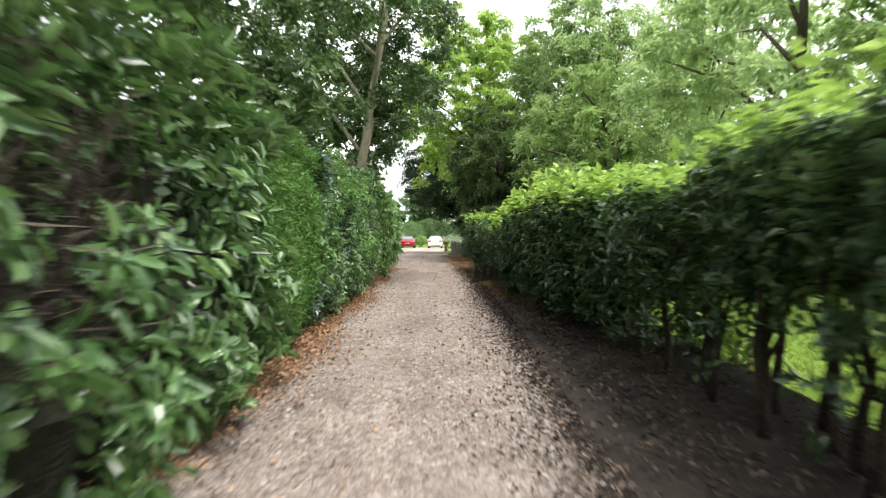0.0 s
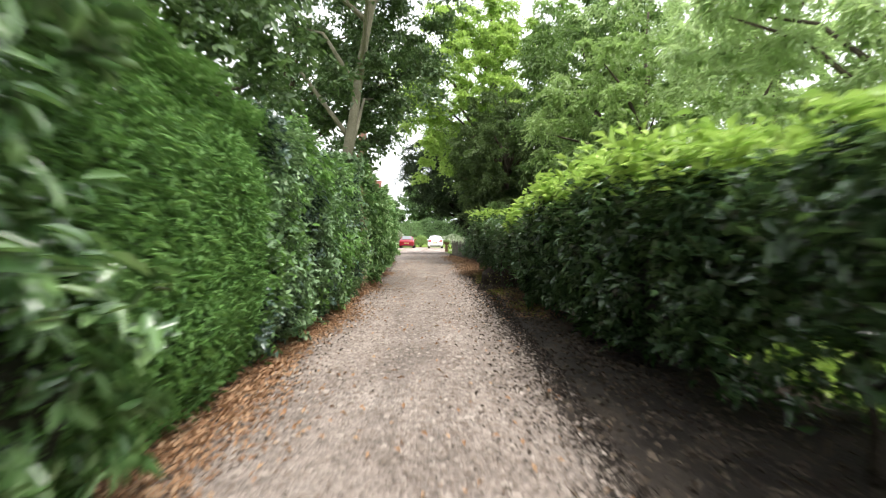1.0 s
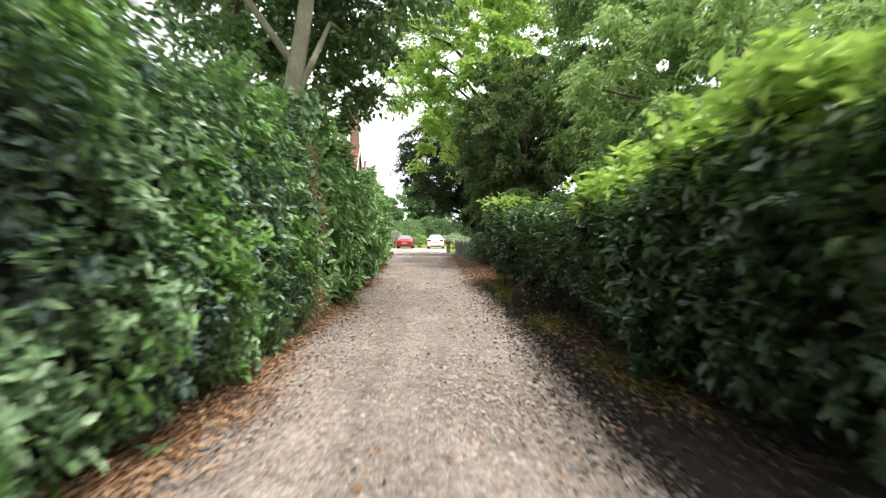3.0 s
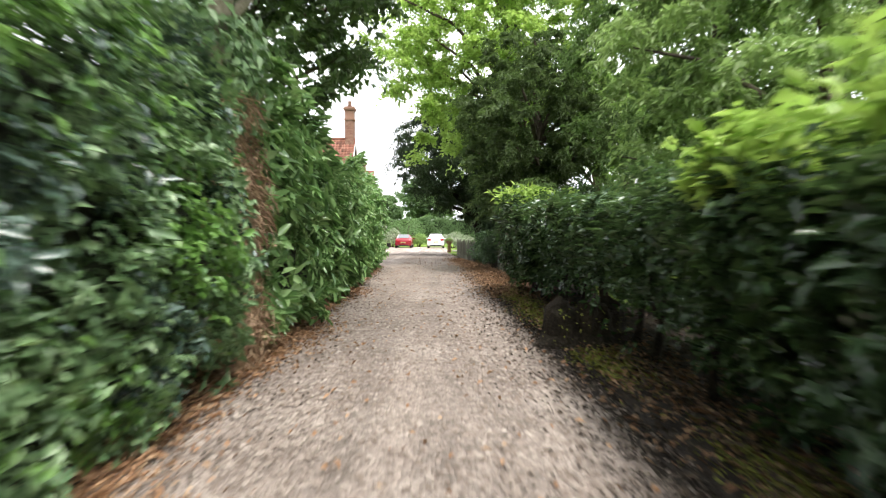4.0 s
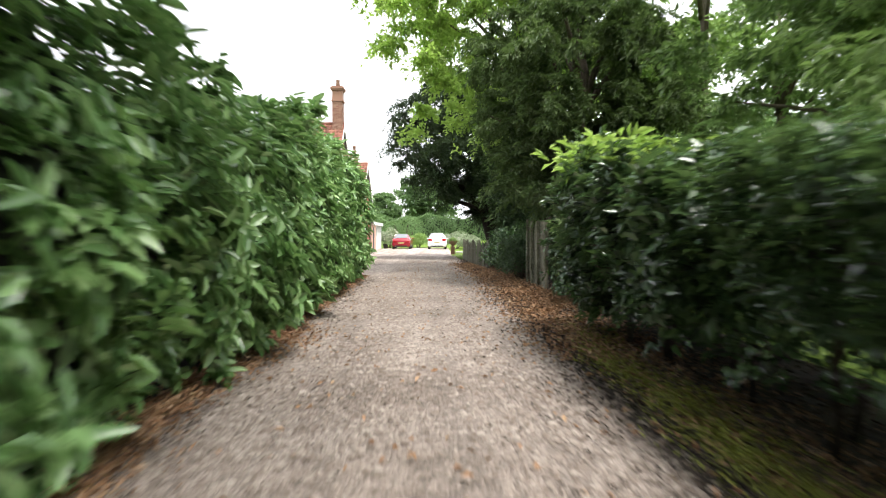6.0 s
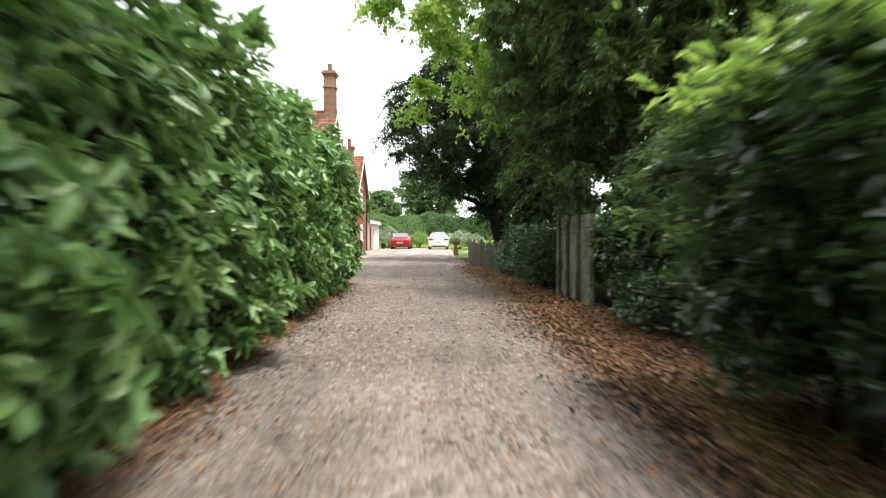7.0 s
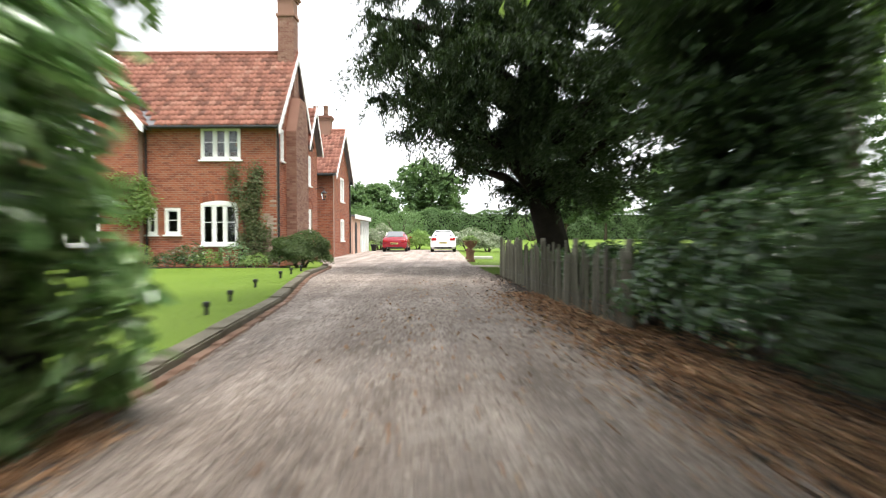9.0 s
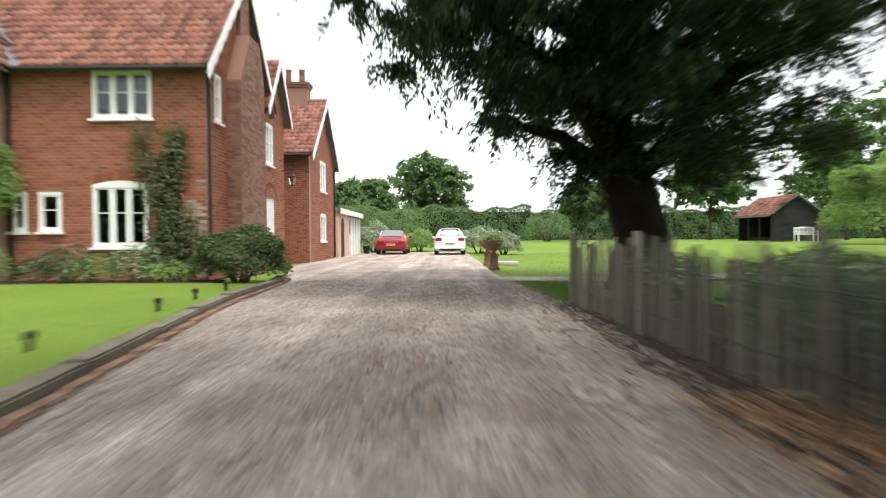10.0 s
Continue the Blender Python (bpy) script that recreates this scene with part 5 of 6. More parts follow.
bargeboard(roof, "y", GY0 - 0.36, (GA - 0.34, EZ - 0.16), (GC, 8.72), 0.36)
bargeboard(roof, "x", HX + 0.2, (FY - 0.36, EZ - 0.16), (RY, RZ), 0.36)
bargeboard(roof, "x", HX + 0.2, (58.3, EZ + 0.45), (RY, RZ), 0.36)
part("ridge_tiles", tube(bmesh.new(), [(-14.6, RY, RZ + 0.05), (-11, RY, RZ + 0.05), (HX + 0.2, RY, RZ + 0.05)], [0.11] * 3, 8), M_TILEP, roof, "half-round ridge tiles", True)
part("valley", prism(bmesh.new(), [(GB + 0.5, EZ + 0.05), (GC + 0.2, RZ + 0.1), (GC + 0.2, RZ + 0.06), (GB + 0.5, EZ)], "y", 53.6, 53.7), M_LEAD, roof)
# small cross gable by the door
bm = bmesh.new()
for ey in (57.8, 60.5):
    prism(bm, [(ey, EZ - 0.12), (59.15, 7.0), (59.15, 6.87), (ey, EZ - 0.25)], "x", -10, HX + 0.22)
part("porch_slope", bm, M_LEAD, roof)
roof_slope(roof, "porch_tiles", (57.8, EZ - 0.12), (59.15, 7.0), "x", -10, HX + 0.24)
roof_slope(roof, "porch_tiles", (60.5, EZ - 0.12), (59.15, 7.0), "x", -10, HX + 0.24)
bargeboard(roof, "x", HX + 0.25, (57.75, EZ - 0.12), (59.15, 7.0), 0.3, waves=5)
bargeboard(roof, "x", HX + 0.25, (60.55, EZ - 0.12), (59.15, 7.0), 0.3, waves=5)
part("finial", lathe(bmesh.new(), [(0.03, 6.85), (0.03, 7.2), (0.05, 7.25), (0.02, 7.35), (0.004, 7.75)], HX + 0.26, 59.15, 10), M_WHITE, roof, "pointed white finial")
# gutters and downpipes
for a, b in (((-12.0, FY - 0.32, EZ - 0.14), (HX + 0.15, FY - 0.32, EZ - 0.14)),):
    part("gutter", tube(bmesh.new(), [a, b], [0.06, 0.06], 8), M_BLACKIRON, house, "black gutter")
for px, py, zt in ((HX + 0.05, FY + 0.08, 5.0), (HX + 0.06, 57.55, 5.0), (-11.7, FY - 0.07, 5.0)):
    part("downpipe", tube(bmesh.new(), [(px, py, 0.1), (px, py, zt - 0.3), (px - 0.0, py - 0.1, zt)], [0.038] * 3, 8), M_BLACKIRON, house, "black downpipe")
# chimney breast and stack
bm = bmesh.new()
prism(bm, [(54.75, 0), (56.75, 0), (56.75, 5.6), (56.35, 6.6), (55.5, 6.6), (54.75, 5.2)], "x", HX + 0.002, HX + 0.4)
chim = part("chimney", bm, M_STACK, house, "tall red brick chimney on the gable")
bx0, bx1, by0, by1 = -7.5, -6.86, 55.6, 56.3
part("stack", boxed(bx0, bx1, by0, by1, 6.2, 9.9, bevel=0.01), M_MORTAR, chim)
for fc, (pl, w, o, a0, a1) in enumerate((("y", by0, -1, bx0, bx1), ("x", bx1, 1, by0, by1))):
    it = []
    z, row = 6.6, 0
    while z < 9.8:
        u = a0 - (0.11 if row % 2 else 0)
        while u < a1:
            a, b = max(u, a0), min(u + 0.225, a1)
            if b - a > 0.04:
                it.append((a, b, z))
            u += 0.235
        z += 0.078
        row += 1
    part("brickwork", brick_mesh(it, (pl, w, o)), M_STACK, chim)["kind"] = "stuff"
for z0, z1, g in ((9.9, 10.02, 0.06), (10.02, 10.6, 0.0), (10.6, 10.7, 0.06), (10.7, 10.8, 0.12), (10.8, 10.9, 0.05)):
    part("corbel", boxed(bx0 - g, bx1 + g, by0 - g, by1 + g, z0, z1, bevel=0.008), M_STACK, chim)
part("chimney_pot", lathe(bmesh.new(), [(0.15, 10.9), (0.13, 11.1), (0.12, 11.25), (0.14, 11.3), (0.14, 11.34), (0.09, 11.34)], -7.18, 55.93, 14), M_TERRA, chim, "terracotta chimney pot", True)
it = []
for (pl, w, o, a0, a1, zt) in (("x", HX + 0.4, 1, 54.75, 56.75, lambda u: 5.2 + 1.4 * min(1, max(0, (u - 54.75) / 0.75)) - max(0, (u - 56.35)) * 2.5), ("y", 54.75, -1, HX + 0.002, HX + 0.4, lambda u: 5.2)):
    it, z, row = [], 0.0, 0
    while z < 6.6:
        u = a0 - (0.11 if row % 2 else 0)
        while u < a1:
            a, b = max(u, a0), min(u + 0.225, a1)
            if b - a > 0.04 and z + 0.07 < min(zt(a), zt(b)):
                it.append((a, b, z))
            u += 0.235
        z += 0.078
        row += 1
    part("brickwork", brick_mesh(it, (pl, w, o)), M_STACK, chim)["kind"] = "stuff"
# wall lantern
lan = part("lantern_bracket", tube(bmesh.new(), [(HX + 0.01, 59.9, 3.35), (HX + 0.3, 59.9, 3.45), (HX + 0.42, 59.9, 3.38), (HX + 0.42, 59.9, 3.28)], [0.014] * 4, 6), M_BLACKIRON, house, "iron wall lantern on a bracket")
part("lantern_cap", lathe(bmesh.new(), [(0.02, 3.3), (0.05, 3.26), (0.17, 3.17), (0.16, 3.15)], HX + 0.42, 59.9, 6), M_BLACKIRON, lan)
part("lantern_glass", lathe(bmesh.new(), [(0.14, 3.145), (0.08, 2.88)], HX + 0.42, 59.9, 6), M_GLASS, lan)
part("lantern_base", lathe(bmesh.new(), [(0.09, 2.876), (0.09, 2.85), (0.02, 2.82)], HX + 0.42, 59.9, 6), M_BLACKIRON, lan)

# ---- the second range ----
H2X, H2Y, H2B, E2, R2 = -6.77, 63.4, 68.8, 4.55, 7.15
house = thing("cottage", (-9.6, 66, 0), "smaller red brick range with a steep pantile gable", "house")
C1 = (65.55, 66.75, 3.1, 4.45)
C2 = (65.55, 66.75, 0.85, 2.05)
bricks_on(panel("front_wall", "y", H2Y, -12.5, H2X, 0, flat(E2), [], 0.3, -1))
bricks_on(panel("gable_wall", "x", H2X, H2Y + 0.3, H2B, 0, gable(H2Y, H2B, E2, R2), [C1, C2], 0.3, 1))
window("w", "x", H2X, 1, *C1, 2)
window("w", "x", H2X, 1, *C2, 2, True, 0.06)
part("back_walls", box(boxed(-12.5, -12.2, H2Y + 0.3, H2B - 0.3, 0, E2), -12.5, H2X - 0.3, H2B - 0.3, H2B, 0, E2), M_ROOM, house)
roof = part("roof", prism(bmesh.new(), [(H2Y - 0.3, E2 - 0.1), (66.1, R2 + 0.02), (66.1, R2 - 0.12), (H2Y - 0.3, E2 - 0.24)], "x", -12.6, H2X + 0.2), M_LEAD, house, "steep roof of orange pantiles")
part("back_slope", prism(bmesh.new(), [(H2B + 0.3, E2 - 0.1), (66.1, R2 + 0.02), (66.1, R2 - 0.12), (H2B + 0.3, E2 - 0.24)], "x", -12.6, H2X + 0.2), M_LEAD, roof)
roof_slope(roof, "front_tiles", (H2Y - 0.3, E2 - 0.1), (66.1, R2 + 0.02), "x", -12.6, H2X + 0.24)
roof_slope(roof, "back_tiles", (H2B + 0.3, E2 - 0.1), (66.1, R2 + 0.02), "x", -12.6, H2X + 0.24)
bargeboard(roof, "x", H2X + 0.24, (H2Y - 0.34, E2 - 0.2), (66.1, R2 + 0.02), 0.32, waves=6)
bargeboard(roof, "x", H2X + 0.24, (H2B + 0.34, E2 - 0.2), (66.1, R2 + 0.02), 0.32, waves=6)
part("finial", lathe(bmesh.new(), [(0.03, R2 - 0.1), (0.03, R2 + 0.25), (0.045, R2 + 0.3), (0.004, R2 + 0.6)], H2X + 0.26, 66.1, 10), M_WHITE, roof, "white finial")
part("ridge_tiles", tube(bmesh.new(), [(-12.6, 66.1, R2 + 0.05), (H2X + 0.24, 66.1, R2 + 0.05)], [0.1] * 2, 8), M_TILEP, roof, "half-round ridge tiles", True)
part("gutter", tube(bmesh.new(), [(-12.5, H2Y - 0.34, E2 - 0.18), (H2X + 0.1, H2Y - 0.34, E2 - 0.18)], [0.06, 0.06], 8), M_BLACKIRON, house, "black gutter")
part("downpipe", tube(bmesh.new(), [(H2X + 0.06, H2B - 0.1, 0.05), (H2X + 0.06, H2B - 0.1, 4.3), (H2X + 0.1, H2B + 0.15, 4.45)], [0.04] * 3, 8), M_BLACKIRON, house, "black downpipe")
c2 = part("chimney", box(box(boxed(-8.55, -7.35, 65.75, 66.45, 6.8, 7.75, bevel=0.01), -8.6, -7.3, 65.7, 66.5, 7.75, 7.85), -8.65, -7.25, 65.65, 66.55, 7.85, 7.97), M_STACK, house, "broad weathered brick chimney")
for px in (-8.25, -7.65):
    part("chimney_pot", lathe(bmesh.new(), [(0.15, 7.97), (0.13, 8.2), (0.12, 8.5), (0.15, 8.54), (0.15, 8.6), (0.1, 8.6)], px, 66.1, 14), M_TERRA, c2, "terracotta pot", True)

# ---- garage ----
gar = thing("garage", (-8.2, 72.8, 0), "low flat-roofed garage with pale green doors", "garage")
part("side_wall", boxed(-6.9, -6.6, 69.0, 72.4, 0, 2.35), M_PINK, gar, "pink rendered wall")
part("near_wall", boxed(-10, -6.903, 69.0, 69.3, 0, 2.35), M_PINK, gar, "pink rendered wall")
part("far_wall", boxed(-10, -6.6, 76.6, 76.8, 0, 2.35), M_PINK, gar, "pink rendered wall")
part("roof", boxed(-10, -6.45, 68.9, 76.9, 2.352, 2.47, bevel=0.01), M_LEAD, gar)
part("fascia", box(boxed(-6.447, -6.41, 68.9, 76.94, 2.22, 2.5), -10, -6.447, 76.903, 76.94, 2.22, 2.5), M_WHITE, gar, "white fascia")
part("side_door", prism(bmesh.new(), [(69.9, 0), (70.7, 0), (70.7, 1.75), (70.55, 1.98), (70.3, 2.06), (70.05, 1.98), (69.9, 1.75)], "x", -6.595, -6.57), M_BLACKIRON, gar, "dark arched side door")
for k, yy in enumerate((72.42, 73.45, 74.48, 75.51)):
    d = part("door_leaf", boxed(-6.72, -6.66, yy, yy + 1.0, 0.03, 2.2), M_DOORGREEN, gar, "pale green boarded door")
    part("glazing", boxed(-6.655, -6.65, yy + 0.12, yy + 0.88, 1.2, 2.0), M_CARGLASS, d)
    part("post", boxed(-6.68, -6.55, yy + 1.0, yy + 1.03, 0, 2.2), M_WHITE, gar)
th = thing("plant_pot", (-6.15, 76.4, 0), "black plant pot beside the garage", "pot")
part("pot", lathe(bmesh.new(), [(0.16, 0.01), (0.22, 0.42), (0.25, 0.45), (0.25, 0.5), (0.2, 0.5), (0.19, 0.44)], -6.15, 76.4, 16), M_BLACKIRON, th, "", True)

# ---- planting round the house ----
def climber(label, x0, x1, z0, z1, y, n, seed, leaf, material):
    rng = np.random.default_rng(seed)
    th = thing("climber", ((x0 + x1) / 2, y - 0.1, 0), label, "climbing plant")
    c = np.stack([rng.uniform(x0, x1, 26), rng.uniform(z0, z1, 26)], axis=1)
    c[:, 0] = x1 - (x1 - c[:, 0]) * (0.45 + 0.6 * (c[:, 1] - z0) / (z1 - z0))
    i = rng.integers(0, 26, n)
    p = np.stack([c[i, 0] + rng.normal(0, 0.16, n), y - np.abs(rng.normal(0.1, 0.1, n)), c[i, 1] + rng.normal(0, 0.2, n)], axis=1)
    p[:, 2] = np.clip(p[:, 2], 0.05, 99)
    o = np.tile(np.array([0, -0.7, 0.5]), (n, 1)) + rng.normal(0, 0.45, (n, 3))
    part("foliage", leaves("foliage", p, o, rng.normal(0, 0.7, (n, 3)) - (0, 0, 0.6), leaf[0], leaf[1], rng), material, th)
    rnd = random.Random(seed)
    for k in range(4):
        xx = x0 + (x1 - x0) * (k + 0.5) / 4
        stem(th, "stem", ((x0 + x1) / 2 + 0.06 * k, y - 0.06, 0), (xx, y - 0.05, z1 * rnd.uniform(0.75, 0.95)), 0.022, rnd, M_BARK, 0.03, "", 5)


climber("rose and creeper climbing the brick wall", -8.85, -7.4, 0.4, 3.5, FY, 4200, 121, (0.1, 0.06), M_CLIMBER)
climber("bright green wisteria trained on the wall", -13.6, -11.4, 1.8, 3.2, FY - 0.3, 3600, 122, (0.14, 0.06), M_TREE_MID)
shrub("round_shrub", "rounded dark green shrub at the corner of the house", -5.95, 52.7, 0, 1.1, 0.9, 1.22, 9500, (0.09, 0.05), M_CONIFER, 123)
bed_rng = random.Random(9)
for k in range(13):
    bx = -17.2 + 0.82 * k + bed_rng.uniform(-0.2, 0.2)
    shrub("bed_plant", "low leafy plant in the bed along the wall", bx, 52.35 + bed_rng.uniform(-0.15, 0.25), 0, 0.6, 0.4, bed_rng.uniform(0.35, 0.95), 620, (0.1, 0.04), bed_rng.choice([M_TREE_MID, M_HEDGE_R, M_PRIVET]), 130 + k, stems=3, group="plants in the bed")
bm = bmesh.new()
box(bm, -18, -6.4, 51.95, 53.0, -0.02, 0.05)
struct("flower_bed", bm, M_SOIL, "dark soil bed along the foot of the wall", "flower bed")

# ---- lawn edge: sleepers, brick edging and short posts ----
th = thing("lawn_edging", (-4.0, 44, 0), "weathered timber edging along the lawn with brick kerb", "edging")
ey = 34.6
k = 0
while ey < 52.2:
    a, b = Vector((left_edge(ey) - 0.02, ey, 0)), Vector((left_edge(ey + 1.75) - 0.02, ey + 1.75, 0))
    m = Matrix.Translation((a + b) / 2) @ Matrix.Rotation(math.atan2(b.y - a.y, b.x - a.x), 4, "Z")
    bm = boxed(-0.86, 0.86, 0.03, 0.25, -0.04, 0.10 + 0.012 * (k % 3), bevel=0.02)
    bm.transform(m)
    part("sleeper", bm, M_EDGING, th)
    for j in range(7):
        bm = boxed(-0.86 + j * 0.245, -0.86 + j * 0.245 + 0.235, -0.085, 0.022, -0.03, 0.03 + 0.006 * ((j * 5 + k) % 3), bevel=0.006)
        bm.transform(m)
        part("brick", bm, M_EDGEBRICK, th)
    ey += 1.75
    k += 1
for k, (px, py) in enumerate(((-4.15, 39.75), (-4.45, 41.5), (-4.85, 44.1), (-5.1, 46.95), (-5.2, 48.4), (-5.3, 50.0))):
    th = thing("post_light", (px, py, 0), "short dark post light on the lawn's edge", "garden light", "post lights")
    part("post", lathe(bmesh.new(), [(0.03, -0.02), (0.03, 0.15), (0.028, 0.16)], px, py, 12), M_BLACKIRON, th)
    part("lamp_head", lathe(bmesh.new(), [(0.045, 0.162), (0.05, 0.175), (0.05, 0.22), (0.035, 0.232)], px, py, 12), M_BLACKIRON, th)

# ---- board fence and paling fence ----
th = thing("board_fence", (1.85, 31, 0), "old pale board fence with posts under the trees", "fence")
turned = Matrix.Translation((1.82, 32.2, 0)) @ Matrix.Rotation(radians(2), 4, "Z")
for yy, hh in ((-0.1, 1.66), (-0.75, 1.6), (-1.5, 1.58), (-2.35, 1.55)):
    bm = boxed(-0.085, -0.03, yy, yy + 0.1, -0.05, hh, bevel=0.012)
    bm.transform(turned)
    part("post", bm, M_BOARD, th)
frn = random.Random(6)
for k in range(14):
    for a, b in ((-0.75, 0.0), (-1.5, -0.76), (-2.3, -1.51)):
        bm = boxed(0, 0.022, a, b + frn.uniform(-0.02, 0.0), 0, 0.105 + frn.uniform(-0.006, 0.012), bevel=0.004)
        bm.transform(turned @ Matrix.Translation((-0.02 + frn.uniform(-0.006, 0.006), 0, 0.05 + 0.108 * k)) @ Matrix.Rotation(radians(9 + frn.uniform(-1.5, 1.5)), 4, "Y"))
        part("board", bm, M_BOARD, th)

th = thing("paling_fence", (0.8, 43, 0), "grey split-chestnut paling fence leaning a little", "fence")
prn = random.Random(14)
pale_me = []
for s in range(4):
    bm = boxed(-0.014, 0.014, -0.026, 0.026, 0, 0.93)
    for v in bm.verts:
        v.co.y += prn.uniform(-0.008, 0.008)
        v.co.x += prn.uniform(-0.004, 0.004)
        if v.co.z > 0.5:
            v.co.y *= 0.7
    bmesh.ops.bisect_plane(bm, geom=[*bm.verts, *bm.edges, *bm.faces], plane_co=(0, 0, 0.86), plane_no=(0, 0, 1))
    for v in bm.verts:
        if v.co.z > 0.9:
            v.co.y *= 0.25
    me = bpy.data.meshes.new("pale")
    bm.to_mesh(me)
    bm.free()
    me.materials.append(M_OAK)
    pale_me.append(me)


def fence_x(y):
    return float(np.interp(y, [38.0, 39.0, 41, 43, 48], [1.22, 1.12, 0.92, 0.8, 0.64]))


py = 38.2
while py < 48.0:
    ob = new("pale", pale_me[prn.randrange(4)])
    ob.parent = th
    ob.matrix_basis = Matrix.Translation((fence_x(py) - 0.8, py - 43, 0.03)) @ Euler((prn.uniform(-0.05, 0.05), prn.uniform(-0.03, 0.03), prn.uniform(-0.2, 0.2) + 0.05)).to_matrix().to_4x4() @ Matrix.Diagonal((1, prn.uniform(0.85, 1.2), prn.uniform(0.88, 1.1), 1))
    py += prn.uniform(0.1, 0.18)
for zz in (0.28, 0.72):
    part("wire", tube(bmesh.new(), [(fence_x(q) - 0.02, q, zz) for q in (38.2, 39.3, 41, 42.5, 44, 46, 48)], [0.003] * 7, 5), M_BLACKIRON, th, "twisted fence wire")
for q in (38.4, 40.3, 42.3, 45.2, 47.95):
    part("fence_post", tube(bmesh.new(), [(fence_x(q) + 0.06, q, -0.05), (fence_x(q) + 0.06, q, 0.6), (fence_x(q) + 0.05, q, 1.08)], [0.05, 0.047, 0.042], 9, 0.05, prn), M_OAK, th, "round fence post", True)

# ---- urns ----
def urn(x, y, seed):
    th = thing("garden_urn", (x, y, 0), "weathered terracotta urn on a tall square plinth, planted up", "urn", "urns")
    part("plinth", box(box(boxed(x - 0.16, x + 0.16, y - 0.16, y + 0.16, 0, 0.09, bevel=0.01), x - 0.12, x + 0.12, y - 0.12, y + 0.12, 0.09, 0.42, bevel=0.01), x - 0.16, x + 0.16, y - 0.16, y + 0.16, 0.42, 0.48, bevel=0.01), M_TERRA, th, "square terracotta plinth")
    part("bowl", lathe(bmesh.new(), [(0.11, 0.482), (0.06, 0.53), (0.06, 0.57), (0.16, 0.64), (0.25, 0.78), (0.28, 0.86), (0.31, 0.89), (0.31, 0.92), (0.25, 0.92), (0.22, 0.85)], x, y, 22), M_TERRA, th, "", True)
    rng = np.random.default_rng(seed)
    d = unit(rng.normal(0, 1, (420, 3)))
    d[:, 2] = np.abs(d[:, 2])
    p = np.array([x, y, 0.88]) + d * rng.uniform(0.2, 1, (420, 1)) * np.array([0.34, 0.34, 0.26])
    part("plant", leaves("plant", p, d + (0, 0, 0.5), d + rng.normal(0, 0.5, d.shape), 0.11, 0.06, rng), M_TREE_MID, th, "green bedding plant")


urn(0.28, 57.4, 151)
urn(0.3, 60.4, 152)
th = thing("stone_slab", (0.95, 61.2, 0), "pale flat stone slab on the grass", "slab")
part("slab", boxed(0.55, 1.5, 60.9, 61.6, -0.02, 0.1, bevel=0.02), M_STONE, th)

# ---- shed and bench on the far lawn ----
S0 = rise(19, 79)
shed = thing("garden_shed", (19.6, 80, S0), "black boarded open shed with a red pantile roof", "shed")
sx0, sx1, sy0, sy1 = 20.6, 23.9, 79.0, 83.6
SE, SR, SM = S0 + 1.85, S0 + 3.05, 22.25
for k in range(18):
    zz = S0 + 0.02 + 0.165 * k
    lift = max(0.0, zz + 0.16 - SE)
    cut_in = lift / (SR - SE) * (SM - sx0)
    if sx1 - sx0 - 2 * cut_in > 0.3:
        part("board", boxed(sx0 + cut_in, sx1 - cut_in, sy0 - 0.02 - 0.006 * (k % 2), sy0 + 0.01, zz, zz + 0.162), M_TAR, shed)
part("back_wall", boxed(sx0, sx1, sy1 - 0.06, sy1, S0, SE), M_TAR, shed, "black back boards")
part("far_wall", boxed(sx1 - 0.06, sx1, sy0 + 0.02, sy1 - 0.06, S0, SE), M_TAR, shed, "black side boards")
for py in (79.1, 80.6, 82.1, 83.5):
    part("post", boxed(sx0, sx0 + 0.12, py - 0.06, py + 0.06, S0, SE), M_TAR, shed)
part("eave_beam", boxed(sx0 - 0.02, sx0 + 0.1, sy0 + 0.02, sy1, SE + 0.002, SE + 0.14), M_TAR, shed)
roof = part("roof", prism(bmesh.new(), [(sx0 - 0.35, SE - 0.1), (SM, SR + 0.1), (SM, SR), (sx0 - 0.35, SE - 0.2)], "y", sy0 - 0.25, sy1 + 0.2), M_LEAD, shed, "red pantile roof")
part("back_slope", prism(bmesh.new(), [(sx1 + 0.35, SE - 0.1), (SM, SR + 0.1), (SM, SR), (sx1 + 0.35, SE - 0.2)], "y", sy0 - 0.25, sy1 + 0.2), M_LEAD, roof)
roof_slope(roof, "front_tiles", (sx0 - 0.35, SE - 0.1), (SM, SR + 0.1), "y", sy0 - 0.28, sy1 + 0.2)
bench = thing("garden_bench", (21.25, 76.3, S0), "white painted slatted garden bench", "bench")
bz = S0
for px in (20.67, 21.83):
    for yy, hh in ((76.08, 0.62), (76.52, 0.88)):
        part("leg", boxed(px - 0.025, px + 0.025, yy - 0.025, yy + 0.025, bz, bz + hh), M_WHITE, bench)
    part("armrest", boxed(px - 0.03, px + 0.03, 76.05, 76.49, bz + 0.622, bz + 0.65), M_WHITE, bench)
for j in range(4):
    part("seat_slat", boxed(20.63, 21.87, 76.08 + 0.1 * j, 76.16 + 0.1 * j, bz + 0.41, bz + 0.435), M_WHITE, bench)
part("top_rail", tube(bmesh.new(), [(20.65 + 0.12 * k, 76.52, bz + 0.8 + 0.1 * math.sin(math.pi * k / 10)) for k in range(11)], [0.03] * 11, 6), M_WHITE, bench)
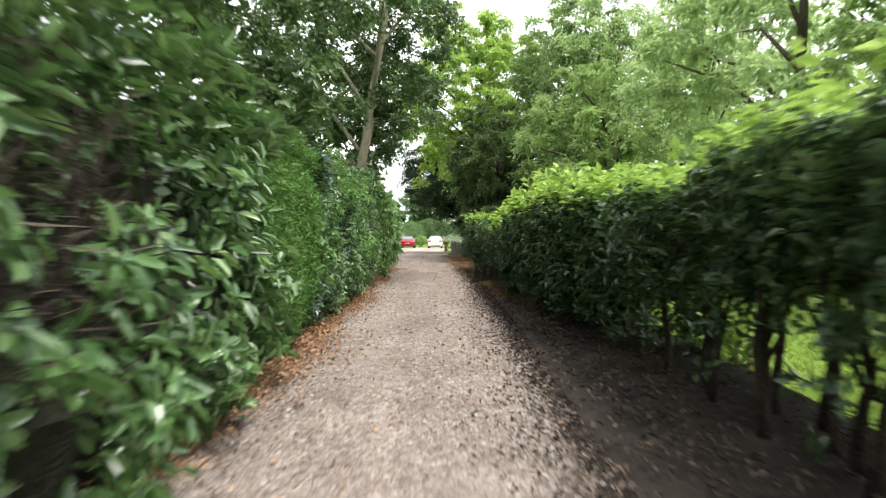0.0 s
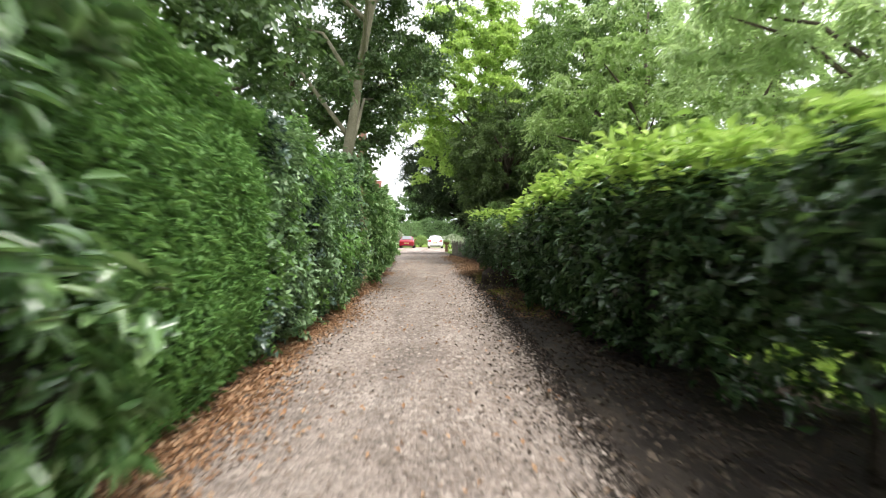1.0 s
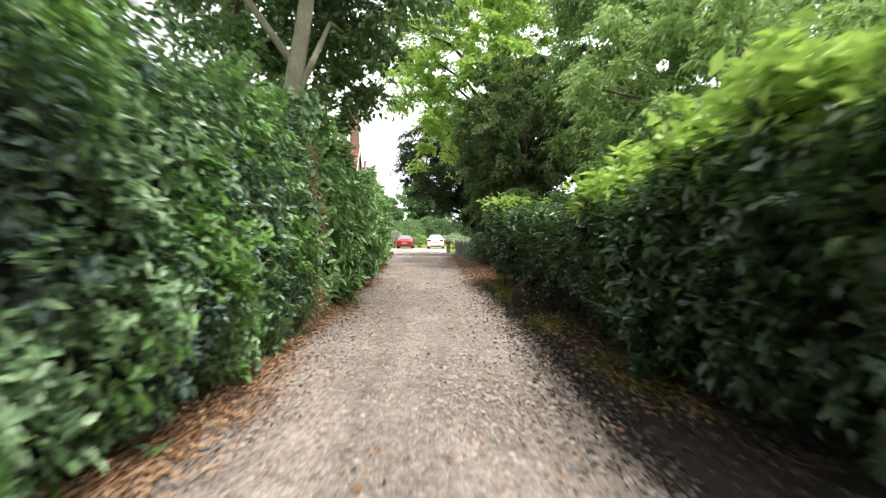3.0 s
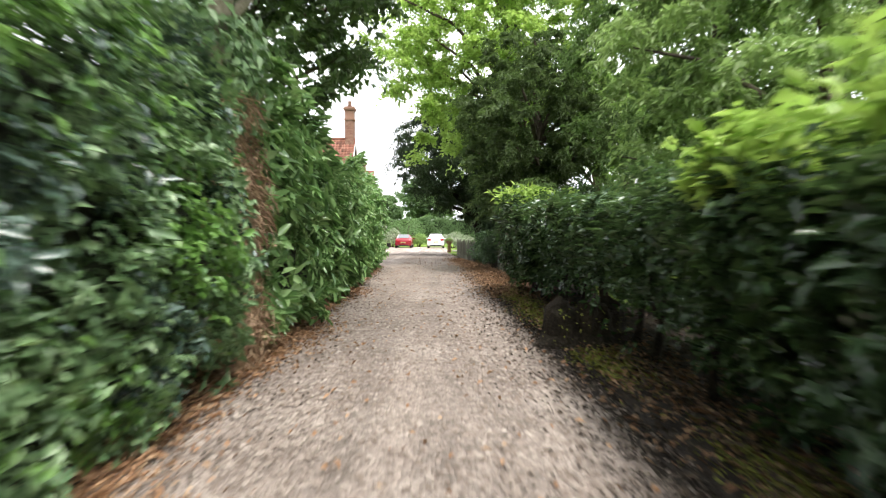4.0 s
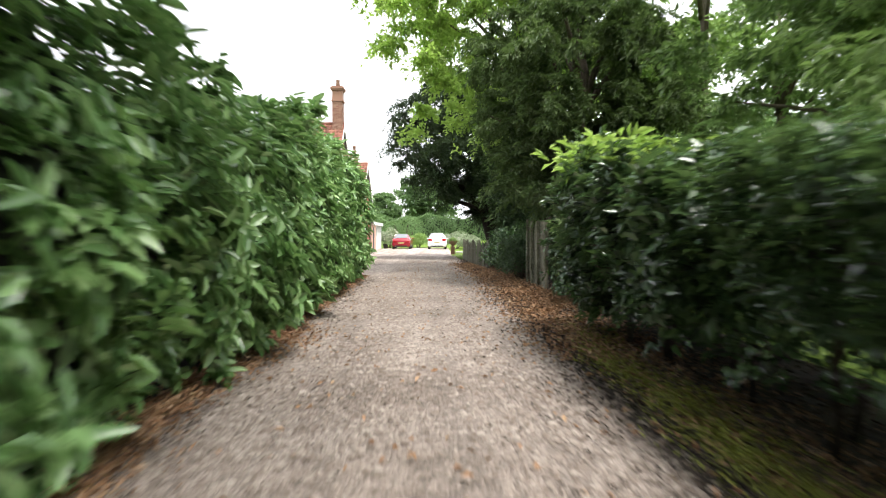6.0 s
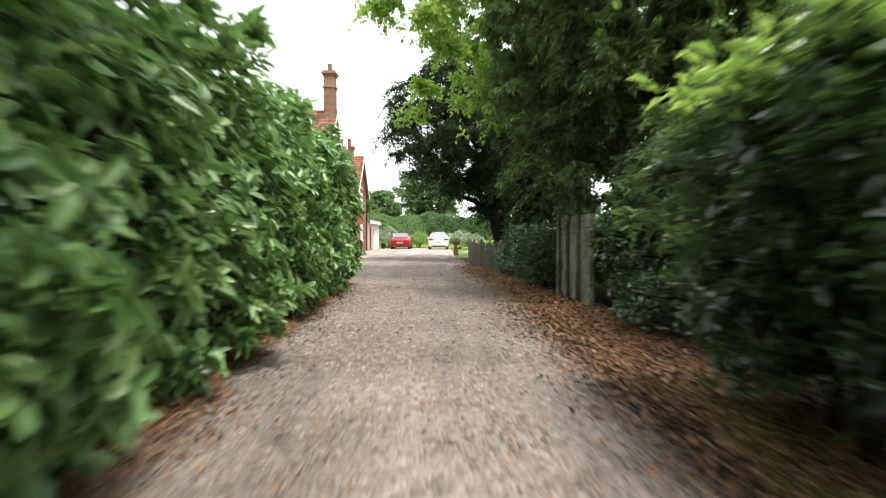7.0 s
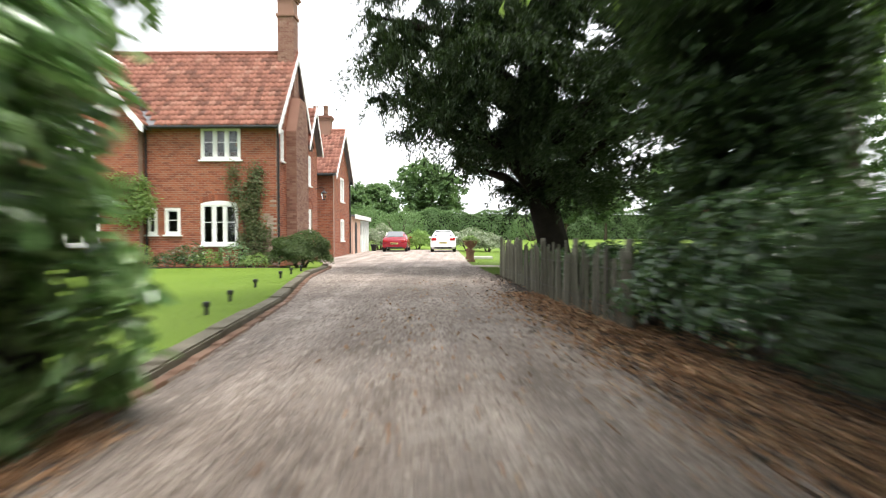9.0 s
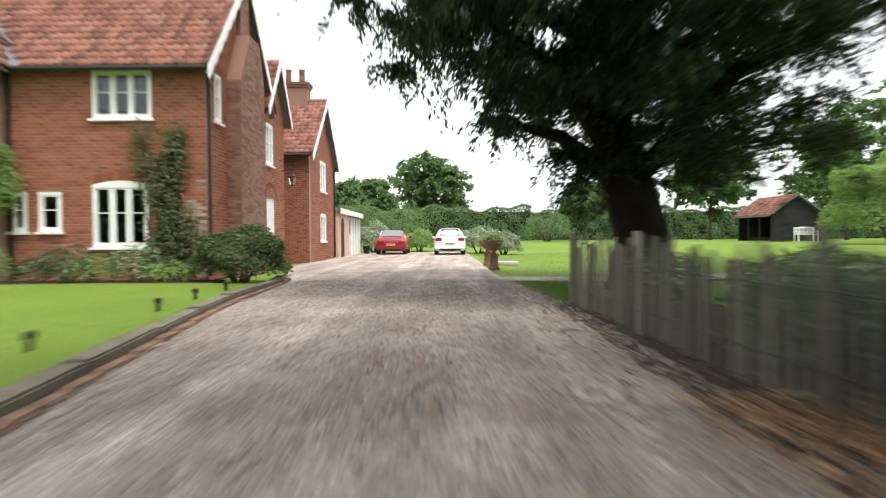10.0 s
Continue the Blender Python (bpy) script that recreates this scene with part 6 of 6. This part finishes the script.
for j in range(9):
    part("back_slat", boxed(20.78 + 0.115 * j, 20.82 + 0.115 * j, 76.51, 76.53, bz + 0.44, bz + 0.8 + 0.1 * math.sin(math.pi * (j + 1.2) / 10.4)), M_WHITE, bench)


# ---- parked cars, tails to the drive ----
def car(name, label, x, y, paint, L, W, H, saloon, plate):
    th = thing(name, (x, y, 0), label, "car")
    # stations along the car: y, half width, sill z, shoulder z, roof z, roof half width
    if saloon:
        st = [(0.0, 0.80, 0.34, 0.74, 0.82, 0.66), (0.12, 0.86, 0.26, 0.86, 0.98, 0.70), (0.55, 0.89, 0.22, 0.92, 1.04, 0.66), (0.95, 0.90, 0.2, 0.94, 1.24, 0.60), (1.45, 0.91, 0.2, 0.94, 1.40, 0.57), (2.2, 0.91, 0.2, 0.92, 1.44, 0.57), (2.8, 0.91, 0.2, 0.9, 1.36, 0.57), (3.45, 0.90, 0.2, 0.88, 0.98, 0.68), (4.2, 0.86, 0.22, 0.78, 0.84, 0.66), (4.6, 0.72, 0.3, 0.62, 0.66, 0.5)]
    else:
        st = [(0.0, 0.80, 0.34, 0.8, 0.9, 0.64), (0.08, 0.87, 0.26, 0.92, 1.06, 0.66), (0.35, 0.89, 0.22, 0.96, 1.34, 0.58), (0.6, 0.90, 0.2, 0.97, 1.47, 0.55), (1.3, 0.90, 0.2, 0.96, 1.52, 0.56), (2.1, 0.90, 0.2, 0.93, 1.50, 0.56), (2.6, 0.90, 0.2, 0.92, 1.36, 0.58), (3.2, 0.89, 0.2, 0.9, 1.0, 0.7), (3.9, 0.84, 0.24, 0.78, 0.84, 0.62), (4.2, 0.7, 0.3, 0.62, 0.66, 0.5)]
    bm = bmesh.new()
    rings = []
    for sy, hw, z0, zs, zr, rw in st:
        half = [(hw * 0.86, z0), (hw * 0.99, z0 + 0.14), (hw, (z0 + zs) / 2 + 0.06), (hw * 0.96, zs), (rw + (hw - rw) * 0.5, (zs + zr) / 2 + 0.01), (rw, zr - 0.03), (rw * 0.7, zr), (0, zr + 0.012)]
        pts = [(u, z) for u, z in half] + [(-u, z) for u, z in half[-2::-1]]
        rings.append([bm.verts.new((x + u, y + sy, z)) for u, z in pts])
    for a, b in zip(rings, rings[1:]):
        for k in range(len(a) - 1):
            bm.faces.new((a[k], a[k + 1], b[k + 1], b[k]))
        bm.faces.new((a[-1], a[0], b[0], b[-1]))
    bm.faces.new(rings[0])
    bm.faces.new(rings[-1][::-1])
    body = part("body", bm, paint, th, "", True)

    def strip(name, material, quad, parent=body, label="", lift=0.0):
        bm = bmesh.new()
        lo = [bm.verts.new(Vector(q)) for q in quad]
        n = (lo[1].co - lo[0].co).cross(lo[3].co - lo[0].co).normalized() * 0.012
        if n.y > 0:
            n = -n
        hi = [bm.verts.new(v.co + n) for v in lo]
        bm.faces.new(lo[::-1])
        bm.faces.new(hi)
        for k in range(4):
            bm.faces.new((lo[k], lo[(k + 1) % 4], hi[(k + 1) % 4], hi[k]))
        return part(name, bm, material, parent, label)
    if saloon:
        strip("rear_window", M_CARGLASS, [(x - 0.60, y + 0.55, 1.075), (x + 0.60, y + 0.55, 1.075), (x + 0.52, y + 1.38, 1.44), (x - 0.52, y + 1.38, 1.44)], body, "sloping rear window mirroring the sky", 0)
        lz, pz = (0.70, 0.82), 0.60
    else:
        strip("rear_window", M_CARGLASS, [(x - 0.6, y + 0.10, 1.08), (x + 0.6, y + 0.10, 1.08), (x + 0.5, y + 0.50, 1.42), (x - 0.5, y + 0.50, 1.42)], body, "rear hatch window")
        part("roof_spoiler", boxed(x - 0.52, x + 0.52, y + 0.42, y + 0.66, 1.47, 1.50, bevel=0.01), paint, th)
        lz, pz = (0.80, 0.98), 0.66
    for s in (-1, 1):
        part("tail_lamp", boxed(x + s * 0.46, x + s * 0.82, y - 0.03, y + 0.12, lz[0], lz[1], bevel=0.02), M_LAMP, body, "red tail lamp")
        strip("side_glass", M_CARGLASS, [(x + s * 0.80, y + (1.15 if saloon else 0.75), 0.99), (x + s * 0.80, y + 2.9, 0.97), (x + s * 0.66, y + 2.55, 1.34), (x + s * 0.66, y + (1.45 if saloon else 0.85), 1.37)], body)
        part("door_mirror", boxed(x + s * 0.90, x + s * 1.06, y + 2.75, y + 2.9, 0.95, 1.08, bevel=0.03), paint, th)
        for wy in (0.78, L - 0.95):
            wx = x + s * (W / 2 - 0.12)
            bm = bmesh.new()
            lathe(bm, [(0.2, -0.1), (0.29, -0.105), (0.318, -0.08), (0.32, 0.08), (0.29, 0.105), (0.2, 0.1)], 0, 0, 20)
            bm.transform(Matrix.Translation((wx, y + wy, 0.318)) @ Matrix.Rotation(radians(90), 4, "Y"))
            ty = part("tyre", bm, M_RUBBER, th, "", True)
            bm = bmesh.new()
            lathe(bm, [(0.2, -0.09), (0.205, 0.0), (0.2, 0.09), (0.05, 0.1)], 0, 0, 14)
            bm.transform(Matrix.Translation((wx, y + wy, 0.318)) @ Matrix.Rotation(radians(90 * s), 4, "Y"))
            part("rim", bm, M_ALLOY, ty)
    part("bumper", boxed(x - 0.84, x + 0.84, y - 0.06, y + 0.1, 0.32, 0.54, bevel=0.05), paint, body)
    part("bumper_insert", boxed(x - 0.6, x + 0.6, y - 0.075, y + 0.06, 0.26, 0.36, bevel=0.02), M_RUBBER, body)
    pl = part("number_plate", boxed(x - 0.26, x + 0.26, y - 0.045 - (0.03 if saloon else 0), y + 0.02, pz - 0.055, pz + 0.055), plate, body, "number plate with plain dark bars")
    for k in range(6):
        part("plate_bar", boxed(x - 0.22 + 0.075 * k, x - 0.175 + 0.075 * k, y - 0.049 - (0.03 if saloon else 0), y - 0.045 - (0.03 if saloon else 0), pz - 0.035, pz + 0.035), M_RUBBER, pl)
    part("exhaust", lathe(bmesh.new(), [(0.03, 0), (0.03, 0.12)], 0, 0, 10), M_ALLOY, body).matrix_basis = Matrix.Translation((-0.5, -0.08, 0.27)) @ Matrix.Rotation(radians(-90), 4, "X") @ Matrix.Translation((ORIG[th.name].x, ORIG[th.name].y, 0))
    return th


car("red_saloon", "red saloon car parked on the gravel, seen from behind", -4.38, 73.6, M_REDPAINT, 4.6, 1.82, 1.44, True, M_PLATE)
car("white_hatchback", "white hatchback parked on the gravel, seen from behind", -0.95, 72.6, M_WHITEPAINT, 4.2, 1.8, 1.52, False, M_PLATE)

# ---- loose ground: pebbles, fallen leaves, grass ----
def scatter_stuff(name, label, category, me, material):
    me.materials.append(material)
    ob = new(name, me)
    return tagged(ob, label, category, "", "stuff")


prng = np.random.default_rng(201)
k = 130000
yy = prng.uniform(0, 1, k) ** 1.0 * 54 - 1
lo, hi = np.array([left_edge(q) for q in yy]), np.array([right_edge(q) for q in yy])
xx = lo + (hi - lo) * prng.uniform(-0.02, 1.03, k)
keep = (np.sin(xx * 3 + 0.5 * np.sin(yy * 1.1)) + prng.normal(0, 0.8, k)) > -0.6
xx, yy = xx[keep], yy[keep]
k = len(xx)
s = (0.007 + 0.019 * prng.uniform(0, 1, k) ** 2)[:, None, None]
octa = np.array([(1, 0, 0), (-0.9, 0.1, 0), (0.1, 1, 0), (0, -0.9, 0), (0.1, 0, 0.65), (0, 0, -0.6)])
r1 = prng.uniform(0, 6.28, k)
rot = np.stack([np.stack([np.cos(r1), -np.sin(r1), 0 * r1], 1), np.stack([np.sin(r1), np.cos(r1), 0 * r1], 1), np.stack([0 * r1, 0 * r1, 1 + 0 * r1], 1)], 1)
pv = np.einsum("kij,vj->kvi", rot, octa) * s * np.array([1.2, 1, 1]) * prng.uniform(0.75, 1.3, (k, 1, 3)) + np.stack([xx, yy, 0.018 + 0 * xx], 1)[:, None]
of = np.array([(0, 2, 4), (2, 1, 4), (1, 3, 4), (3, 0, 4)])
scatter_stuff("loose_gravel", "loose brown and grey stones lying on the drive", "gravel", mesh_tris("loose_gravel", pv.reshape(-1, 3), (of[None] + (np.arange(k) * 6)[:, None, None]).reshape(-1, 3)), M_PEBBLE)


def litter(n, xs, ys, seed, label, size=0.06, z=0.03, material=None, name="fallen_leaves", category="leaf litter"):
    rng = np.random.default_rng(seed)
    y = rng.uniform(*ys, n)
    x = xs(y, rng)
    p = np.stack([x, y, z + rng.exponential(0.012, n)], axis=1)
    return scatter_stuff(name, label, category, leaves(name, p, rng.normal(0, 0.35, (n, 3)) + (0, 0, 1), rng.normal(0, 1, (n, 3)), size, size * 0.55, rng), material or M_DRYLEAF)


litter(25000, lambda y, r: np.array([left_edge(q) for q in y]) + r.normal(0.04, 0.1, len(y)) + r.exponential(0.05 + 0.12 * np.sin(y * 0.55 + 1.0) ** 2, len(y)), (0, 25), 211, "brown fallen leaves drifted along the hedge foot", 0.052, 0.035)
litter(6000, lambda y, r: np.array([left_edge(q) for q in y]) + 0.02 + r.normal(0.04, 0.1, len(y)) + r.exponential(0.06, len(y)), (24, 35), 219, "brown fallen leaves under the end of the hedge", 0.052, 0.035)
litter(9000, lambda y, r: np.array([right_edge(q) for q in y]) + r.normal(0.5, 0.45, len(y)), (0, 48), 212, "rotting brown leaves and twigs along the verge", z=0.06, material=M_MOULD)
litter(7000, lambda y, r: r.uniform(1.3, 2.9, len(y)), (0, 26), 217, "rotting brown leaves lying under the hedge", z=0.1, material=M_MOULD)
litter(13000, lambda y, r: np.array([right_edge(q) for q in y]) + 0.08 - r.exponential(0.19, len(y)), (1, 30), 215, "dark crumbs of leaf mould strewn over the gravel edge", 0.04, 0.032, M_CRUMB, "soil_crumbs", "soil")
litter(6000, lambda y, r: np.array([left_edge(q) for q in y]) + r.exponential(0.25, len(y)), (1, 34), 216, "dark crumbs of leaf mould strewn under the hedge", 0.035, 0.032, M_CRUMB, "soil_crumbs", "soil")
litter(17000, lambda y, r: np.array([right_edge(q) for q in y]) + r.normal(0.42, 0.4, len(y)), (22.5, 42.5), 214, "rusty fallen leaves thick under the trees", z=0.06)
litter(6000, lambda y, r: np.array([right_edge(q) for q in y]) + r.normal(0.6, 0.32, len(y)), (12, 30), 218, "brown fallen leaves on the dark verge", z=0.06)
litter(1300, lambda y, r: r.uniform(-2, 1.1, len(y)), (0, 46), 213, "single dead leaves blown over the gravel", z=0.03)

# moss cushions on the verge
mrn = np.random.default_rng(221)
n = 13000
c = np.array([(1.35, 16.6), (1.25, 20.3), (1.35, 21.2), (1.2, 22.5), (1.5, 13.5), (1.45, 24.0), (1.3, 19.2)])
i = mrn.integers(0, len(c), n)
p = np.stack([c[i, 0] + mrn.normal(0, 0.14, n), c[i, 1] + mrn.normal(0, 0.5, n), 0.05 + mrn.exponential(0.015, n)], axis=1)
scatter_stuff("verge_moss", "yellow-green moss cushions on the verge", "moss", leaves("verge_moss", p, mrn.normal(0, 0.5, (n, 3)) + (0, 0, 1), mrn.normal(0, 1, (n, 3)), 0.035, 0.02, mrn), M_MOSS)


def turf(name, label, n, xs, ys, seed, size, zf):
    rng = np.random.default_rng(seed)
    y = rng.uniform(*ys, n)
    x = xs(y, rng)
    p = np.stack([x, y, np.array([zf(a, b) for a, b in zip(x, y)])], axis=1)
    ax = rng.normal(0, 0.5, (n, 3)) + (0, 0, 1)
    return scatter_stuff(name, label, "grass", leaves(name, p, rng.normal(0, 1, (n, 3)) * (1, 1, 0.2) + (0, -0.2, 0.2), ax, size, size * 0.16, rng, fold=0.05), M_GRASS)


LZ = 0.05
sheet("front_lawn", lambda y: (-26, left_edge(y) - 0.2), [34.6 + 0.8 * i for i in range(22)] + [52.0], M_LAWN, "smooth mown front lawn before the house", "lawn", lambda x, y, q: LZ + 0.02 * noise.noise((x * 0.4, y * 0.4, 1)), 30)
turf("lawn_grass", "short bright blades of the front lawn", 26000, lambda y, r: np.array([left_edge(q) for q in y]) - 0.22 - 11 * r.uniform(0, 1, len(y)) ** 1.6, (35.2, 52), 231, 0.03, lambda a, b: LZ - 0.005)
turf("verge_grass", "rough grass on the verge end by the path", 9000, lambda y, r: np.array([right_edge(q) for q in y]) + 0.02 + r.uniform(0, 1.4, len(y)), (48.6, 52.4), 232, 0.09, lambda a, b: -0.03)
turf("hedge_grass", "bright grass seen beneath the hedge", 12000, lambda y, r: r.uniform(2.9, 8, len(y)), (-1, 12), 233, 0.10, lambda a, b: -0.03)
turf("hedge_grass", "bright grass seen between the hedge stems", 9000, lambda y, r: r.uniform(2.6, 6, len(y)), (15.5, 21.5), 235, 0.12, lambda a, b: -0.03)
turf("far_lawn_grass", "mown grass of the far lawn", 8000, lambda y, r: 0.4 + 9 * r.uniform(0, 1, len(y)), (54.5, 75), 234, 0.06, lambda a, b: rise(a, b) - 0.03)

# ---- single bricks and tiles, last ----
for wall, items, (plane, w, out) in LATE:
    me = brick_mesh([(0.0, 0.222, 0.0)], (plane, 0.0, out))
    me.materials.append(M_BRICKP)
    pale = me.copy()
    pale.materials.clear()
    pale.materials.append(M_BRICKPALE)
    for a, b, z in items:
        ob = new("brick", pale if a + 0.35 * z + 0.25 * math.sin(z * 9 + a * 7) > -7.55 + 0.9 * max(0, z - 1.0) else me)
        ob.parent = wall
        ob.location = (Vector((w, a, z)) if plane == "x" else Vector((a, w, z))) - ORIG[wall.name]
TILE_ME = {}
for parent, vv, faces in LATE_TILES:
    o = Vector(vv[0])
    if parent.name not in TILE_ME:
        me = bpy.data.meshes.new("tile")
        me.from_pydata([Vector(p) - o for p in vv], [], [list(q) for q in faces])
        me.materials.append(M_TILEP)
        me.shade_smooth()
        TILE_ME[parent.name] = me
    ob = new("tile", TILE_ME[parent.name])
    ob.parent = parent
    ob.location = o - ORIG[parent.name]
